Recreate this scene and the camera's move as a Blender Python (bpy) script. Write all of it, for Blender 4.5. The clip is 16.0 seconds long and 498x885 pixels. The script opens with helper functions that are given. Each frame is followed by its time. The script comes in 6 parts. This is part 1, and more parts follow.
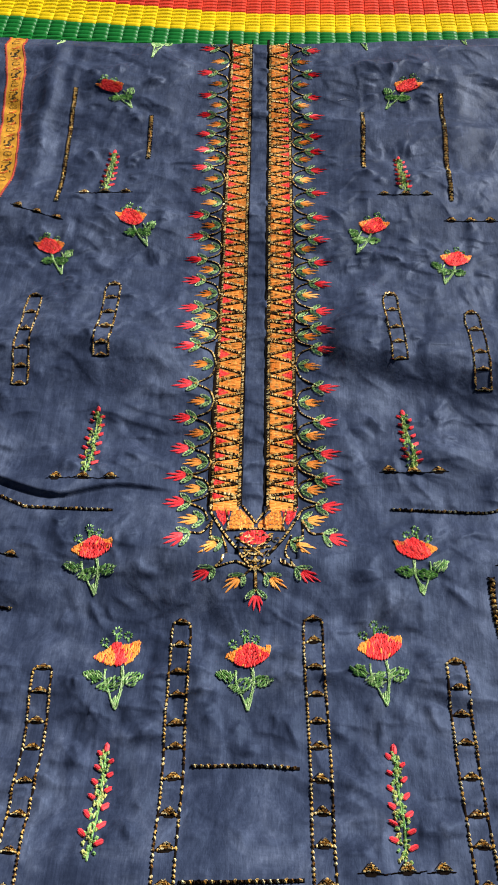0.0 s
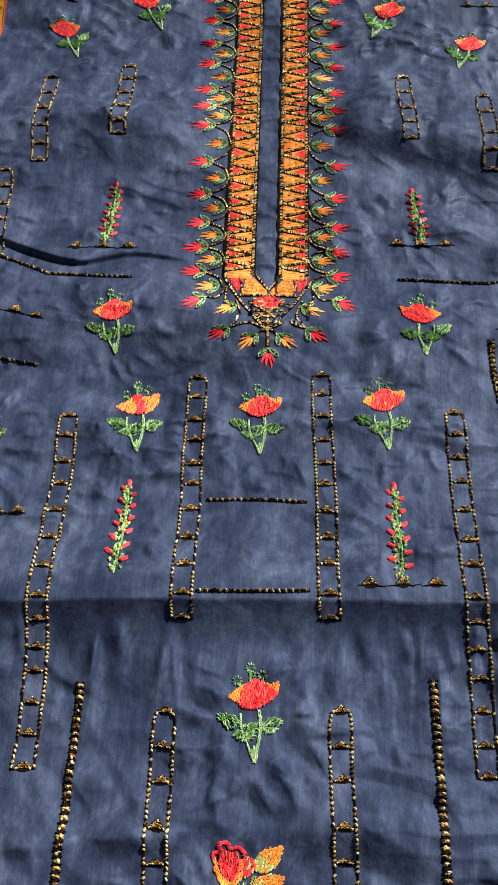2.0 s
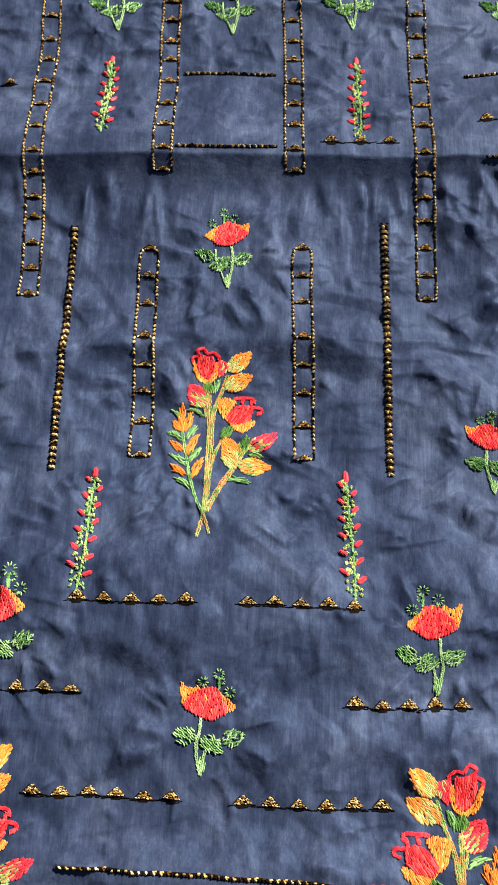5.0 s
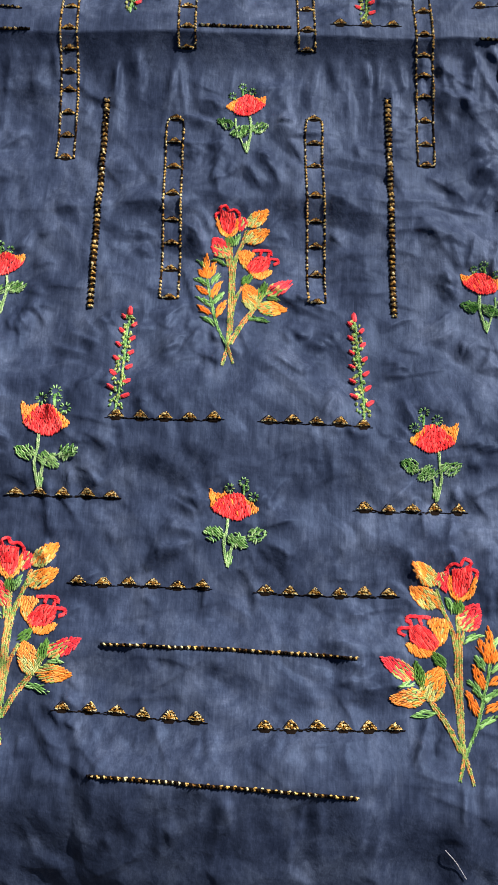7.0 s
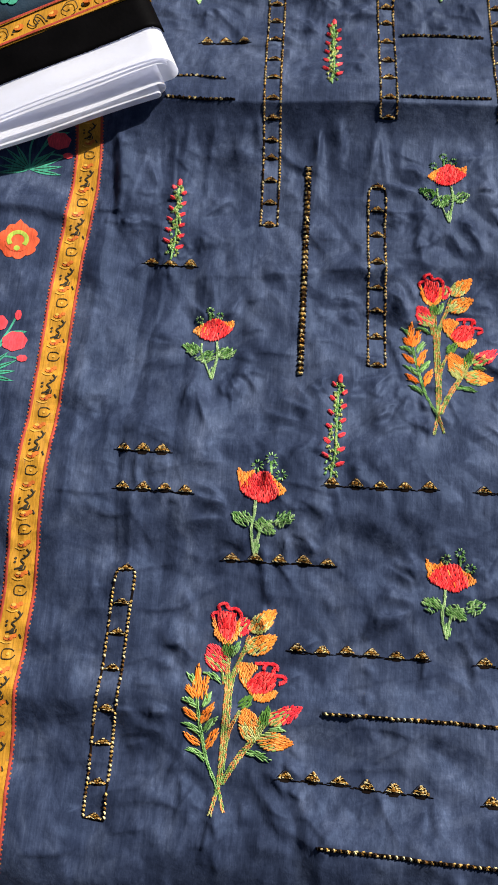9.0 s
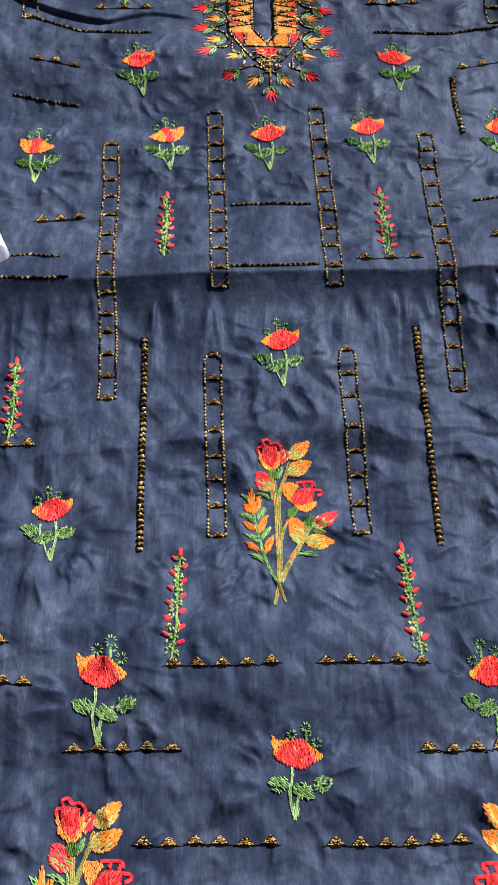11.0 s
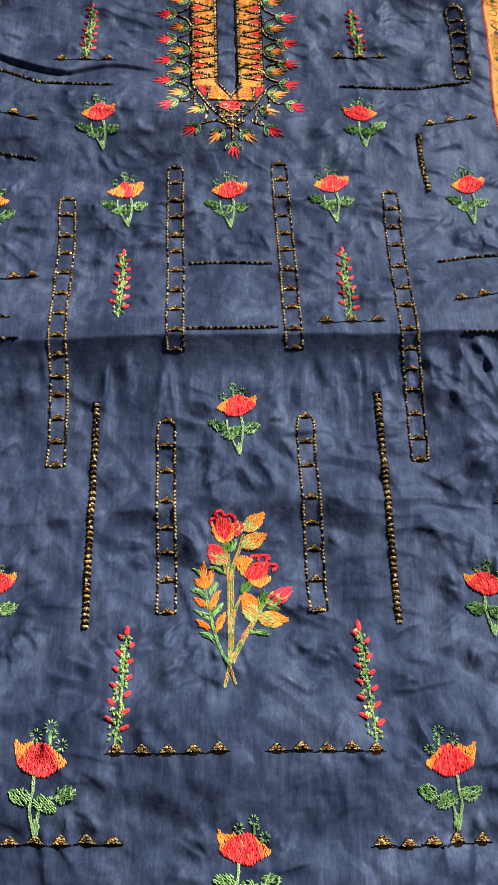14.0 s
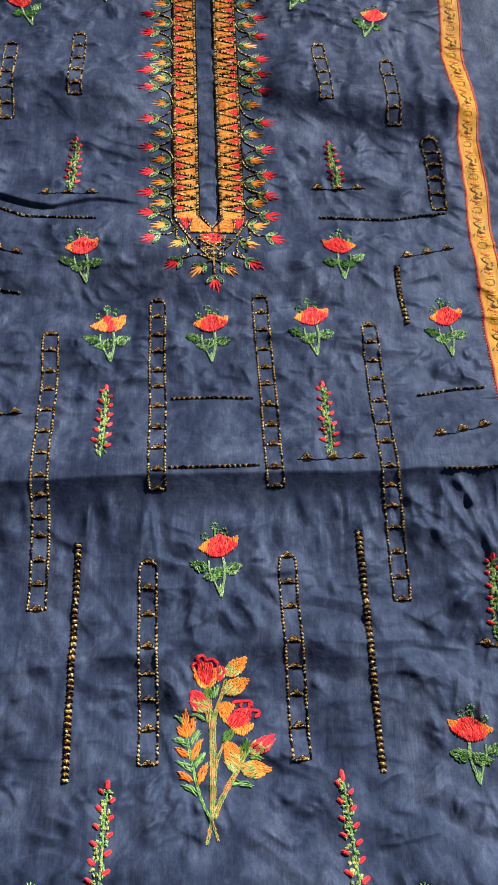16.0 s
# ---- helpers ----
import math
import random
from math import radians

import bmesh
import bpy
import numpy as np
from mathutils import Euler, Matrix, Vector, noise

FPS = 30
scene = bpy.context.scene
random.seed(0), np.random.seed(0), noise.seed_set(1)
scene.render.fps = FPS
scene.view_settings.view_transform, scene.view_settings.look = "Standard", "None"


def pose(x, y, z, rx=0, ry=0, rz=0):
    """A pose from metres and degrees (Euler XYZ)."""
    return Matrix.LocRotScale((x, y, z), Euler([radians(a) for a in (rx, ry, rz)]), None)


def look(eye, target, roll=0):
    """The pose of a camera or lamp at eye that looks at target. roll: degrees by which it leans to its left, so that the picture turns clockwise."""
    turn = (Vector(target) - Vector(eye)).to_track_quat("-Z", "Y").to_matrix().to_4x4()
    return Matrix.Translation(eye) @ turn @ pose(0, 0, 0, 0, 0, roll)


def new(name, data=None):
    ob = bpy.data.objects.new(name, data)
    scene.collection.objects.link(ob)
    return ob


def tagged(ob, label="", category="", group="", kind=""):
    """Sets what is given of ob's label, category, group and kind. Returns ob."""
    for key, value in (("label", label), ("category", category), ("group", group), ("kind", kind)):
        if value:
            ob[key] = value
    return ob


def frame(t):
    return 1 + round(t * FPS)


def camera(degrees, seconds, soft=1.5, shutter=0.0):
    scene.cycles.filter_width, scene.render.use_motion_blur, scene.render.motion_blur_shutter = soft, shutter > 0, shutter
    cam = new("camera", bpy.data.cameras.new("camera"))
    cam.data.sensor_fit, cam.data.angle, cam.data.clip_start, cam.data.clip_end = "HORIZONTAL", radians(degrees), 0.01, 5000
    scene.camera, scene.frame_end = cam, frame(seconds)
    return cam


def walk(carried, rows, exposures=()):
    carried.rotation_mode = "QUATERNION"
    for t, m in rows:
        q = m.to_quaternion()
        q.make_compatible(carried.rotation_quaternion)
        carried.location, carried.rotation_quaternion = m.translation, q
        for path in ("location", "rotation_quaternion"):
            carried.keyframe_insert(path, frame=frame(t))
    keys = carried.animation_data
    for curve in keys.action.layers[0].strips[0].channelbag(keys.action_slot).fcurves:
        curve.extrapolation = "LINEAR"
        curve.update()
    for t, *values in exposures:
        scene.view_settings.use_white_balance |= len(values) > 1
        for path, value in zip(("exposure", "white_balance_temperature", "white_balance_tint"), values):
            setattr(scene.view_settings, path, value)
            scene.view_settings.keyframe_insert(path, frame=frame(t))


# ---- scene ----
cam = camera(27.0, 16.0, 1.8)
PATH = [
    (0, (0.013, -0.331, 0.546), (-0.056, 0.959, -0.981), -1.1),
    (0.5, (0.012, -0.343, 0.537), (-0.053, 0.897, -1.031), -0.8),
    (1, (0.009, -0.366, 0.534), (-0.072, 0.805, -1.085), -1.7),
    (1.5, (0.011, -0.386, 0.536), (-0.075, 0.737, -1.117), -1.9),
    (2, (0.013, -0.402, 0.538), (-0.064, 0.669, -1.15), -1.4),
    (2.5, (0.019, -0.437, 0.537), (-0.053, 0.534, -1.211), -1.1),
    (3, (0.024, -0.467, 0.536), (-0.033, 0.414, -1.259), -0.5),
    (3.5, (0.031, -0.485, 0.544), (-0.017, 0.33, -1.282), -0.1),
    (4, (0.024, -0.5, 0.547), (-0.008, 0.258, -1.304), 0.7),
    (4.5, (0.029, -0.519, 0.549), (-0.003, 0.168, -1.328), 0.2),
    (4.7, (0.027, -0.527, 0.553), (0.0, 0.137, -1.333), 0.4),
    (6.8, (0.015, -0.646, 0.582), (0.042, -0.032, -1.321), 4.7),
    (7, (0.0, -0.651, 0.592), (0.034, -0.024, -1.307), 5.6),
    (7.5, (-0.053, -0.653, 0.598), (-0.022, 0.016, -1.287), 6.0),
    (8, (-0.081, -0.641, 0.606), (-0.104, 0.031, -1.278), 1.7),
    (8.5, (-0.101, -0.641, 0.602), (-0.145, 0.033, -1.281), 0.6),
    (9, (-0.104, -0.636, 0.603), (-0.156, 0.04, -1.279), -0.4),
    (9.5, (-0.069, -0.612, 0.605), (-0.098, 0.112, -1.259), -0.5),
    (10, (-0.045, -0.588, 0.61), (-0.031, 0.174, -1.239), 1.3),
    (10.2, (-0.048, -0.594, 0.615), (0.01, 0.211, -1.215), 4.0),
    (12.5, (-0.02, -0.58, 0.621), (0.013, 0.302, -1.174), 1.9),
    (13, (-0.023, -0.584, 0.619), (0.027, 0.308, -1.17), 3.2),
    (13.5, (-0.025, -0.576, 0.621), (0.036, 0.316, -1.167), 4.3),
    (14, (-0.018, -0.553, 0.611), (0.057, 0.345, -1.174), 4.9),
    (14.5, (-0.004, -0.536, 0.607), (0.088, 0.34, -1.189), 5.4),
    (15, (-0.002, -0.539, 0.616), (0.101, 0.341, -1.176), 5.9),
    (15.5, (-0.009, -0.521, 0.627), (0.101, 0.426, -1.131), 5.9),
    (16, (-0.015, -0.509, 0.637), (0.084, 0.496, -1.089), 5.3),
]
walk(cam, [(t, look(eye, target, roll)) for t, eye, target, roll in PATH], [(0, 0.78), (0.5, 0.74), (1, 0.82), (2, 0.91), (3.5, 1.06), (4.5, 1.18), (7, 0.96), (7.5, 1.02), (8.2, 0.96), (9, 0.83), (10, 0.90), (12.5, 0.89), (14.5, 0.92), (16, 0.80)])

# ---- light ----
SUN_EL, SUN_AZ = 43.0, 42.0          # degrees; azimuth from +Y towards +X
world = bpy.data.worlds.new("daylight")
scene.world = world
world.use_nodes = True
wn = world.node_tree.nodes
sky = wn.new("ShaderNodeTexSky")
sky.sky_type, sky.sun_disc = "NISHITA", False
sky.sun_elevation, sky.sun_rotation = radians(SUN_EL), radians(SUN_AZ)
wn["Background"].inputs["Strength"].default_value = 0.020
world.node_tree.links.new(sky.outputs[0], wn["Background"].inputs["Color"])
sun_data = bpy.data.lights.new("sun", "SUN")
sun_data.energy, sun_data.angle, sun_data.color = 5.0, radians(0.53), (1.0, 0.96, 0.9)
sun = new("sun", sun_data)
sd = Vector((math.sin(radians(SUN_AZ)) * math.cos(radians(SUN_EL)), math.cos(radians(SUN_AZ)) * math.cos(radians(SUN_EL)), math.sin(radians(SUN_EL))))
sun.matrix_world = look(sd * 4, (0, 0, 0))


# ---- materials ----
def mat_base(name, rough=0.6, metallic=0.0, spec=0.3, sheen=0.0):
    m = bpy.data.materials.new(name)
    m.use_nodes = True
    nt = m.node_tree
    b = nt.nodes["Principled BSDF"]
    b.inputs["Roughness"].default_value = rough
    b.inputs["Metallic"].default_value = metallic
    b.inputs["Specular IOR Level"].default_value = spec
    b.inputs["Sheen Weight"].default_value = sheen
    return m, nt, b


def node(nt, kind, **inputs):
    n = nt.nodes.new(kind)
    for k, v in inputs.items():
        n.inputs[k.replace("_", " ")].default_value = v
    return n


def ramp(nt, fac, stops):
    r = nt.nodes.new("ShaderNodeValToRGB")
    while len(r.color_ramp.elements) < len(stops):
        r.color_ramp.elements.new(0.5)
    for e, (p, c) in zip(r.color_ramp.elements, stops):
        e.position, e.color = p, (*c, 1)
    nt.links.new(fac, r.inputs[0])
    return r.outputs[0]


def mixc(nt, fac, a, b, mode="MIX"):
    n = nt.nodes.new("ShaderNodeMix")
    n.data_type, n.blend_type = "RGBA", mode
    for sock, v in ((n.inputs[0], fac), (n.inputs[6], a), (n.inputs[7], b)):
        if isinstance(v, bpy.types.NodeSocket):
            nt.links.new(v, sock)
        else:
            sock.default_value = v if isinstance(v, (int, float)) else (*v, 1)
    return n.outputs[2]


def coords(nt, scale):
    tc = nt.nodes.new("ShaderNodeTexCoord")
    mp = nt.nodes.new("ShaderNodeMapping")
    mp.inputs["Scale"].default_value = scale
    nt.links.new(tc.outputs["Object"], mp.inputs[0])
    return mp.outputs[0]


def noise_at(nt, scale, size, detail=4, rough=0.55, dist=0.0):
    n = node(nt, "ShaderNodeTexNoise", Scale=size, Detail=detail, Roughness=rough, Distortion=dist)
    nt.links.new(coords(nt, scale), n.inputs["Vector"])
    return n.outputs[0]


def bump(nt, b, height, strength, distance):
    n = node(nt, "ShaderNodeBump", Strength=strength, Distance=distance)
    nt.links.new(height, n.inputs["Height"])
    nt.links.new(n.outputs[0], b.inputs["Normal"])
    return n


def thread_mat(name, dark, light, rough=0.5, metallic=0.0, sheen=0.0, spec=0.22, stops=None):
    """Embroidery thread: each strand takes its own shade between dark and light."""
    m, nt, b = mat_base(name, rough, metallic, spec, sheen)
    g = nt.nodes.new("ShaderNodeNewGeometry")
    c = ramp(nt, g.outputs["Random Per Island"], stops or ((0.0, dark), (1.0, light)))
    n = noise_at(nt, (1, 1, 1), 260, 3)
    c2 = mixc(nt, ramp(nt, n, ((0.35, (0, 0, 0)), (0.7, (1, 1, 1)))), mixc(nt, 0.30, c, tuple(0.5 * v for v in dark)), c)
    nt.links.new(c2, b.inputs["Base Color"])
    bump(nt, b, noise_at(nt, (1, 1, 1), 2600, 2), 0.35, 0.0003)
    return m


def cloth_mat():
    m, nt, b = mat_base("navy_cotton_silk", 0.5, 0.0, 0.12, 0.0)
    b.inputs["Specular Tint"].default_value = (0.42, 0.60, 1.0, 1)
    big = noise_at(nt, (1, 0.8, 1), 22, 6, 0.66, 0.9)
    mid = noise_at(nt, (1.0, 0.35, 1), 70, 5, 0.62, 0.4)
    slub = noise_at(nt, (1, 0.03, 1), 1100, 3, 0.6)
    weft = noise_at(nt, (0.05, 1, 1), 1500, 2, 0.6)
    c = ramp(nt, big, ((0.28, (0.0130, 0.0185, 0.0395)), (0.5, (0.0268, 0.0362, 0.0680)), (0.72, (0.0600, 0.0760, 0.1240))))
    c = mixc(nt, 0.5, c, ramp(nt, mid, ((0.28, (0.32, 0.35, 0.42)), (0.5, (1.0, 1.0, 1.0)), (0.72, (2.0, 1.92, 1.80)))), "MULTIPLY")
    c = mixc(nt, 0.40, c, ramp(nt, slub, ((0.3, (0.5, 0.52, 0.56)), (0.55, (1.0, 1.0, 1.0)), (0.75, (1.75, 1.7, 1.6)))), "MULTIPLY")
    c = mixc(nt, 0.16, c, ramp(nt, weft, ((0.3, (0.6, 0.6, 0.62)), (0.7, (1.35, 1.35, 1.35)))), "MULTIPLY")
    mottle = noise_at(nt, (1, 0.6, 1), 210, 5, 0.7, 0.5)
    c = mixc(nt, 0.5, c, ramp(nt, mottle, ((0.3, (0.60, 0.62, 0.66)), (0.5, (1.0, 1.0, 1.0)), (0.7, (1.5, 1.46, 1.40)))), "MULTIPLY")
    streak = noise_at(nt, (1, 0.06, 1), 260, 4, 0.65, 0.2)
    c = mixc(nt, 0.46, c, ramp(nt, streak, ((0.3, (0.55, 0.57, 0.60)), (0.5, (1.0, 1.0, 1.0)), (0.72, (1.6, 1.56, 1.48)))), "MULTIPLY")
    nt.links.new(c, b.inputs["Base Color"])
    nt.links.new(ramp(nt, noise_at(nt, (1, 0.5, 1), 40, 5, 0.6), ((0.3, (0.46, 0.46, 0.46)), (0.7, (0.60, 0.60, 0.60)))), b.inputs["Roughness"])
    add = nt.nodes.new("ShaderNodeMath")
    add.operation = "MULTIPLY_ADD"
    nt.links.new(slub, add.inputs[0])
    add.inputs[1].default_value = 0.09
    nt.links.new(noise_at(nt, (0.8, 1.1, 1), 55, 4, 0.5, 0.2), add.inputs[2])
    rid = node(nt, "ShaderNodeTexNoise", Scale=34, Detail=3, Roughness=0.5, Distortion=0.5)
    rid.noise_type = "RIDGED_MULTIFRACTAL"
    nt.links.new(coords(nt, (0.75, 1.2, 1)), rid.inputs["Vector"])
    add2 = nt.nodes.new("ShaderNodeMath")
    add2.operation = "MULTIPLY_ADD"
    nt.links.new(rid.outputs[0], add2.inputs[0])
    add2.inputs[1].default_value = 0.16
    nt.links.new(add.outputs[0], add2.inputs[2])
    add3 = nt.nodes.new("ShaderNodeMath")
    add3.operation = "MULTIPLY_ADD"
    nt.links.new(mottle, add3.inputs[0])
    add3.inputs[1].default_value = 0.30
    nt.links.new(add2.outputs[0], add3.inputs[2])
    bump(nt, b, add3.outputs[0], 0.6, 0.0017)
    return m


def plain_mat(name, col, rough=0.6, size=90, amount=0.25, spec=0.3, sheen=0.0, bumpd=0.0006, metallic=0.0):
    m, nt, b = mat_base(name, rough, metallic, spec, sheen)
    n = noise_at(nt, (1, 1, 1), size, 5)
    lo, hi = tuple(v * (1 - amount) for v in col), tuple(min(1, v * (1 + amount)) for v in col)
    nt.links.new(ramp(nt, n, ((0.3, lo), (0.7, hi))), b.inputs["Base Color"])
    bump(nt, b, noise_at(nt, (1, 1, 1), size * 9, 3), 0.3, bumpd)
    return m


def print_mat(name, col, amount=0.25):
    """Ink printed on the same slubbed cloth."""
    m, nt, b = mat_base(name, 0.6, 0.0, 0.12, 0.0)
    lo, hi = tuple(v * (1 - amount) for v in col), tuple(min(1, v * (1 + amount)) for v in col)
    c = ramp(nt, noise_at(nt, (1, 0.5, 1), 130, 5), ((0.3, lo), (0.7, hi)))
    slub = noise_at(nt, (1, 0.03, 1), 1100, 3, 0.6)
    c = mixc(nt, 0.6, c, ramp(nt, slub, ((0.3, (0.5, 0.5, 0.5)), (0.55, (1.0, 1.0, 1.0)), (0.75, (1.4, 1.4, 1.4)))), "MULTIPLY")
    c = mixc(nt, ramp(nt, noise_at(nt, (1, 1, 1), 420, 4), ((0.62, (0, 0, 0)), (0.78, (0.55, 0.55, 0.55)))), c, (0.03, 0.04, 0.07))
    nt.links.new(c, b.inputs["Base Color"])
    bump(nt, b, slub, 0.3, 0.0006)
    return m


CLOTH = cloth_mat()
RED = thread_mat("red_thread", (0.62, 0.016, 0.020), (1.0, 0.100, 0.074), stops=((0.0, (0.36, 0.008, 0.012)), (0.16, (0.66, 0.018, 0.024)), (0.55, (0.92, 0.055, 0.058)), (1.0, (1.0, 0.125, 0.105))))
PINK = thread_mat("crimson_thread", (0.70, 0.020, 0.040), (1.0, 0.090, 0.100))
ORANGE = thread_mat("orange_thread", (0.78, 0.20, 0.020), (0.95, 0.39, 0.080))
GREEN = thread_mat("green_thread", (0.080, 0.23, 0.040), (0.44, 0.68, 0.28))
PEACH = thread_mat("light_orange_thread", (0.95, 0.34, 0.055), (1.0, 0.52, 0.15))
PALE = thread_mat("pale_green_thread", (0.20, 0.36, 0.12), (0.60, 0.74, 0.40))
LIME = thread_mat("lime_thread", (0.30, 0.36, 0.09), (0.66, 0.62, 0.25))
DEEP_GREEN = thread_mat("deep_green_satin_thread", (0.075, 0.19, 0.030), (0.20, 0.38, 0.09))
OLIVE = thread_mat("two_tone_stem_thread", (0.20, 0.32, 0.07), (0.80, 0.26, 0.10), stops=((0.0, (0.14, 0.28, 0.06)), (0.35, (0.36, 0.50, 0.15)), (0.62, (0.64, 0.58, 0.24)), (0.72, (0.72, 0.22, 0.07)), (1.0, (0.82, 0.38, 0.14))))
BLACK = thread_mat("black_brown_thread", (0.003, 0.003, 0.003), (0.014, 0.008, 0.005), 0.85, 0.0, 0.0, 0.02)
GOLD = thread_mat("gold_zari", (0.24, 0.10, 0.015), (1.0, 0.78, 0.36), 0.25, 0.22, 0.0, 0.9, stops=((0.0, (0.02, 0.010, 0.004)), (0.22, (0.26, 0.12, 0.02)), (0.44, (1.0, 0.61, 0.15)), (1.0, (1.0, 0.88, 0.50))))
AMBER = thread_mat("amber_fill_thread", (0.74, 0.215, 0.024), (1.0, 0.49, 0.115), 0.45)
WHITE = plain_mat("white_cotton", (0.90, 0.90, 0.93), 0.8, 30, 0.03, 0.1, 0.0)
_nt = WHITE.node_tree
_tr, _mx = _nt.nodes.new("ShaderNodeBsdfTranslucent"), _nt.nodes.new("ShaderNodeMixShader")
_tr.inputs[0].default_value, _mx.inputs[0].default_value = (0.86, 0.88, 1.0, 1), 0.50
_nt.links.new(_nt.nodes["Principled BSDF"].outputs[0], _mx.inputs[1])
_nt.links.new(_tr.outputs[0], _mx.inputs[2])
_hole, _weave = _nt.nodes.new("ShaderNodeBsdfTransparent"), _nt.nodes.new("ShaderNodeMixShader")
_hole.inputs[0].default_value, _weave.inputs[0].default_value = (0.93, 0.94, 1.0, 1), 0.10
_nt.links.new(_mx.outputs[0], _weave.inputs[1])
_nt.links.new(_hole.outputs[0], _weave.inputs[2])
_nt.links.new(_weave.outputs[0], _nt.nodes["Material Output"].inputs[0])
LINT = plain_mat("white_lint", (0.58, 0.58, 0.62), 0.8)
SATIN = plain_mat("black_satin", (0.0016, 0.0014, 0.0016), 0.6, 40, 0.4, 0.02)
TEAL = plain_mat("dark_teal_print_cloth", (0.008, 0.022, 0.038), 0.6, 60, 0.5)
MUSTARD = print_mat("mustard_print", (0.425, 0.1997, 0.0187))
MAROON = print_mat("maroon_print", (0.34, 0.05, 0.03))
RUST = print_mat("rust_print", (0.50, 0.125, 0.020))
INK = print_mat("black_print", (0.030, 0.024, 0.014))
P_CREAM = print_mat("pale_ochre_print", (0.62, 0.34, 0.055))
P_RED = print_mat("red_print", (0.33, 0.040, 0.035))
P_ORANGE = print_mat("coral_print", (0.595, 0.085, 0.0298))
P_GREEN = print_mat("jade_print", (0.055, 0.300, 0.190))
P_ROSE = print_mat("rose_print", (0.66, 0.060, 0.075))
P_LIME = print_mat("lime_print", (0.324, 0.405, 0.054))
M_GREEN = plain_mat("green_plastic", (0.008, 0.135, 0.023), 0.4, 60, 0.25, 0.10)
M_YELLOW = plain_mat("yellow_plastic", (0.66, 0.46, 0.005), 0.65, 60, 0.15, 0.05)
M_RED = plain_mat("red_plastic", (0.56, 0.045, 0.020), 0.6, 60, 0.2, 0.08)
FLOOR = plain_mat("grey_cement", (0.24, 0.22, 0.20), 0.9, 6, 0.2)


# ---- relief of the cloth ----
X0, X1, Y0, Y1, STEP = -0.37, 0.30, -0.81, 0.685, 0.00095
GX, GY = np.arange(X0, X1, STEP), np.arange(Y0, Y1, STEP)
XX, YY = np.meshgrid(GX, GY)
rng = np.random.default_rng(7)


def lattice(cx, cy, seed, turn=0.0, dx=0.0, dy=0.0):
    """Smooth random field in -1..1 with cells of cx by cy metres, turned by an angle and sampled dx and dy aside."""
    r = np.random.default_rng(seed)
    c, s = math.cos(turn), math.sin(turn)
    u, v = (XX * c + YY * s + dx) / cx, (YY * c - XX * s + dy) / cy
    t = r.uniform(-1, 1, (257, 257))
    i, j = np.floor(v).astype(int), np.floor(u).astype(int)
    a, b = v - i, u - j
    a, b = a * a * a * (a * (a * 6 - 15) + 10), b * b * b * (b * (b * 6 - 15) + 10)
    i, j, i1, j1 = i % 257, j % 257, (i + 1) % 257, (j + 1) % 257
    return (t[i, j] * (1 - a) + t[i1, j] * a) * (1 - b) + (t[i, j1] * (1 - a) + t[i1, j1] * a) * b


def facets(cx, cy, seed, turn, bend):
    """A crumpled field of flat panels that meet in crisp folds, with cells of cx by cy metres."""
    r = np.random.default_rng(seed)
    c, s = math.cos(turn), math.sin(turn)
    dx, dy = bend * lattice(cx * 1.7, cy * 1.9, seed + 50), bend * lattice(cx * 1.7, cy * 1.9, seed + 60)
    u, v = (XX * c + YY * s + dx) / cx, (YY * c - XX * s + dy) / cy
    t = r.uniform(-1, 1, (257, 257))
    i, j = np.floor(v).astype(int), np.floor(u).astype(int)
    a, b = v - i, u - j
    i, j, i1, j1 = i % 257, j % 257, (i + 1) % 257, (j + 1) % 257
    low = t[i, j] + b * (t[i, j1] - t[i, j]) + a * (t[i1, j] - t[i, j])
    top = t[i1, j1] + (1 - b) * (t[i1, j] - t[i1, j1]) + (1 - a) * (t[i, j1] - t[i1, j1])
    return np.where(a + b < 1, low, top)


patch = [np.clip(0.55 + 0.80 * lattice(0.08, 0.07, 40 + k), 0.10, 1.2) * (1 - 0.30 * np.clip((YY + 0.08) / 0.14, 0, 1)) for k in range(4)]
HG = 0.0030 * lattice(0.13, 0.085, 1) + 0.0040 * facets(0.070, 0.048, 5, 0.35, 0.030) + 0.0024 * patch[0] * facets(0.046, 0.034, 6, -0.55, 0.022)
HG += 0.0016 * patch[1] * facets(0.027, 0.021, 7, 0.95, 0.014) + 0.0014 * patch[2] * facets(0.024, 0.016, 8, 0.15, 0.012)
HG += 0.0009 * patch[3] * facets(0.013, 0.010, 9, -0.8, 0.008) + 0.0008 * patch[1] * facets(0.011, 0.014, 10, 0.5, 0.007)
WX, WY = 0.006 * lattice(0.03, 0.03, 11), 0.006 * lattice(0.04, 0.03, 12)


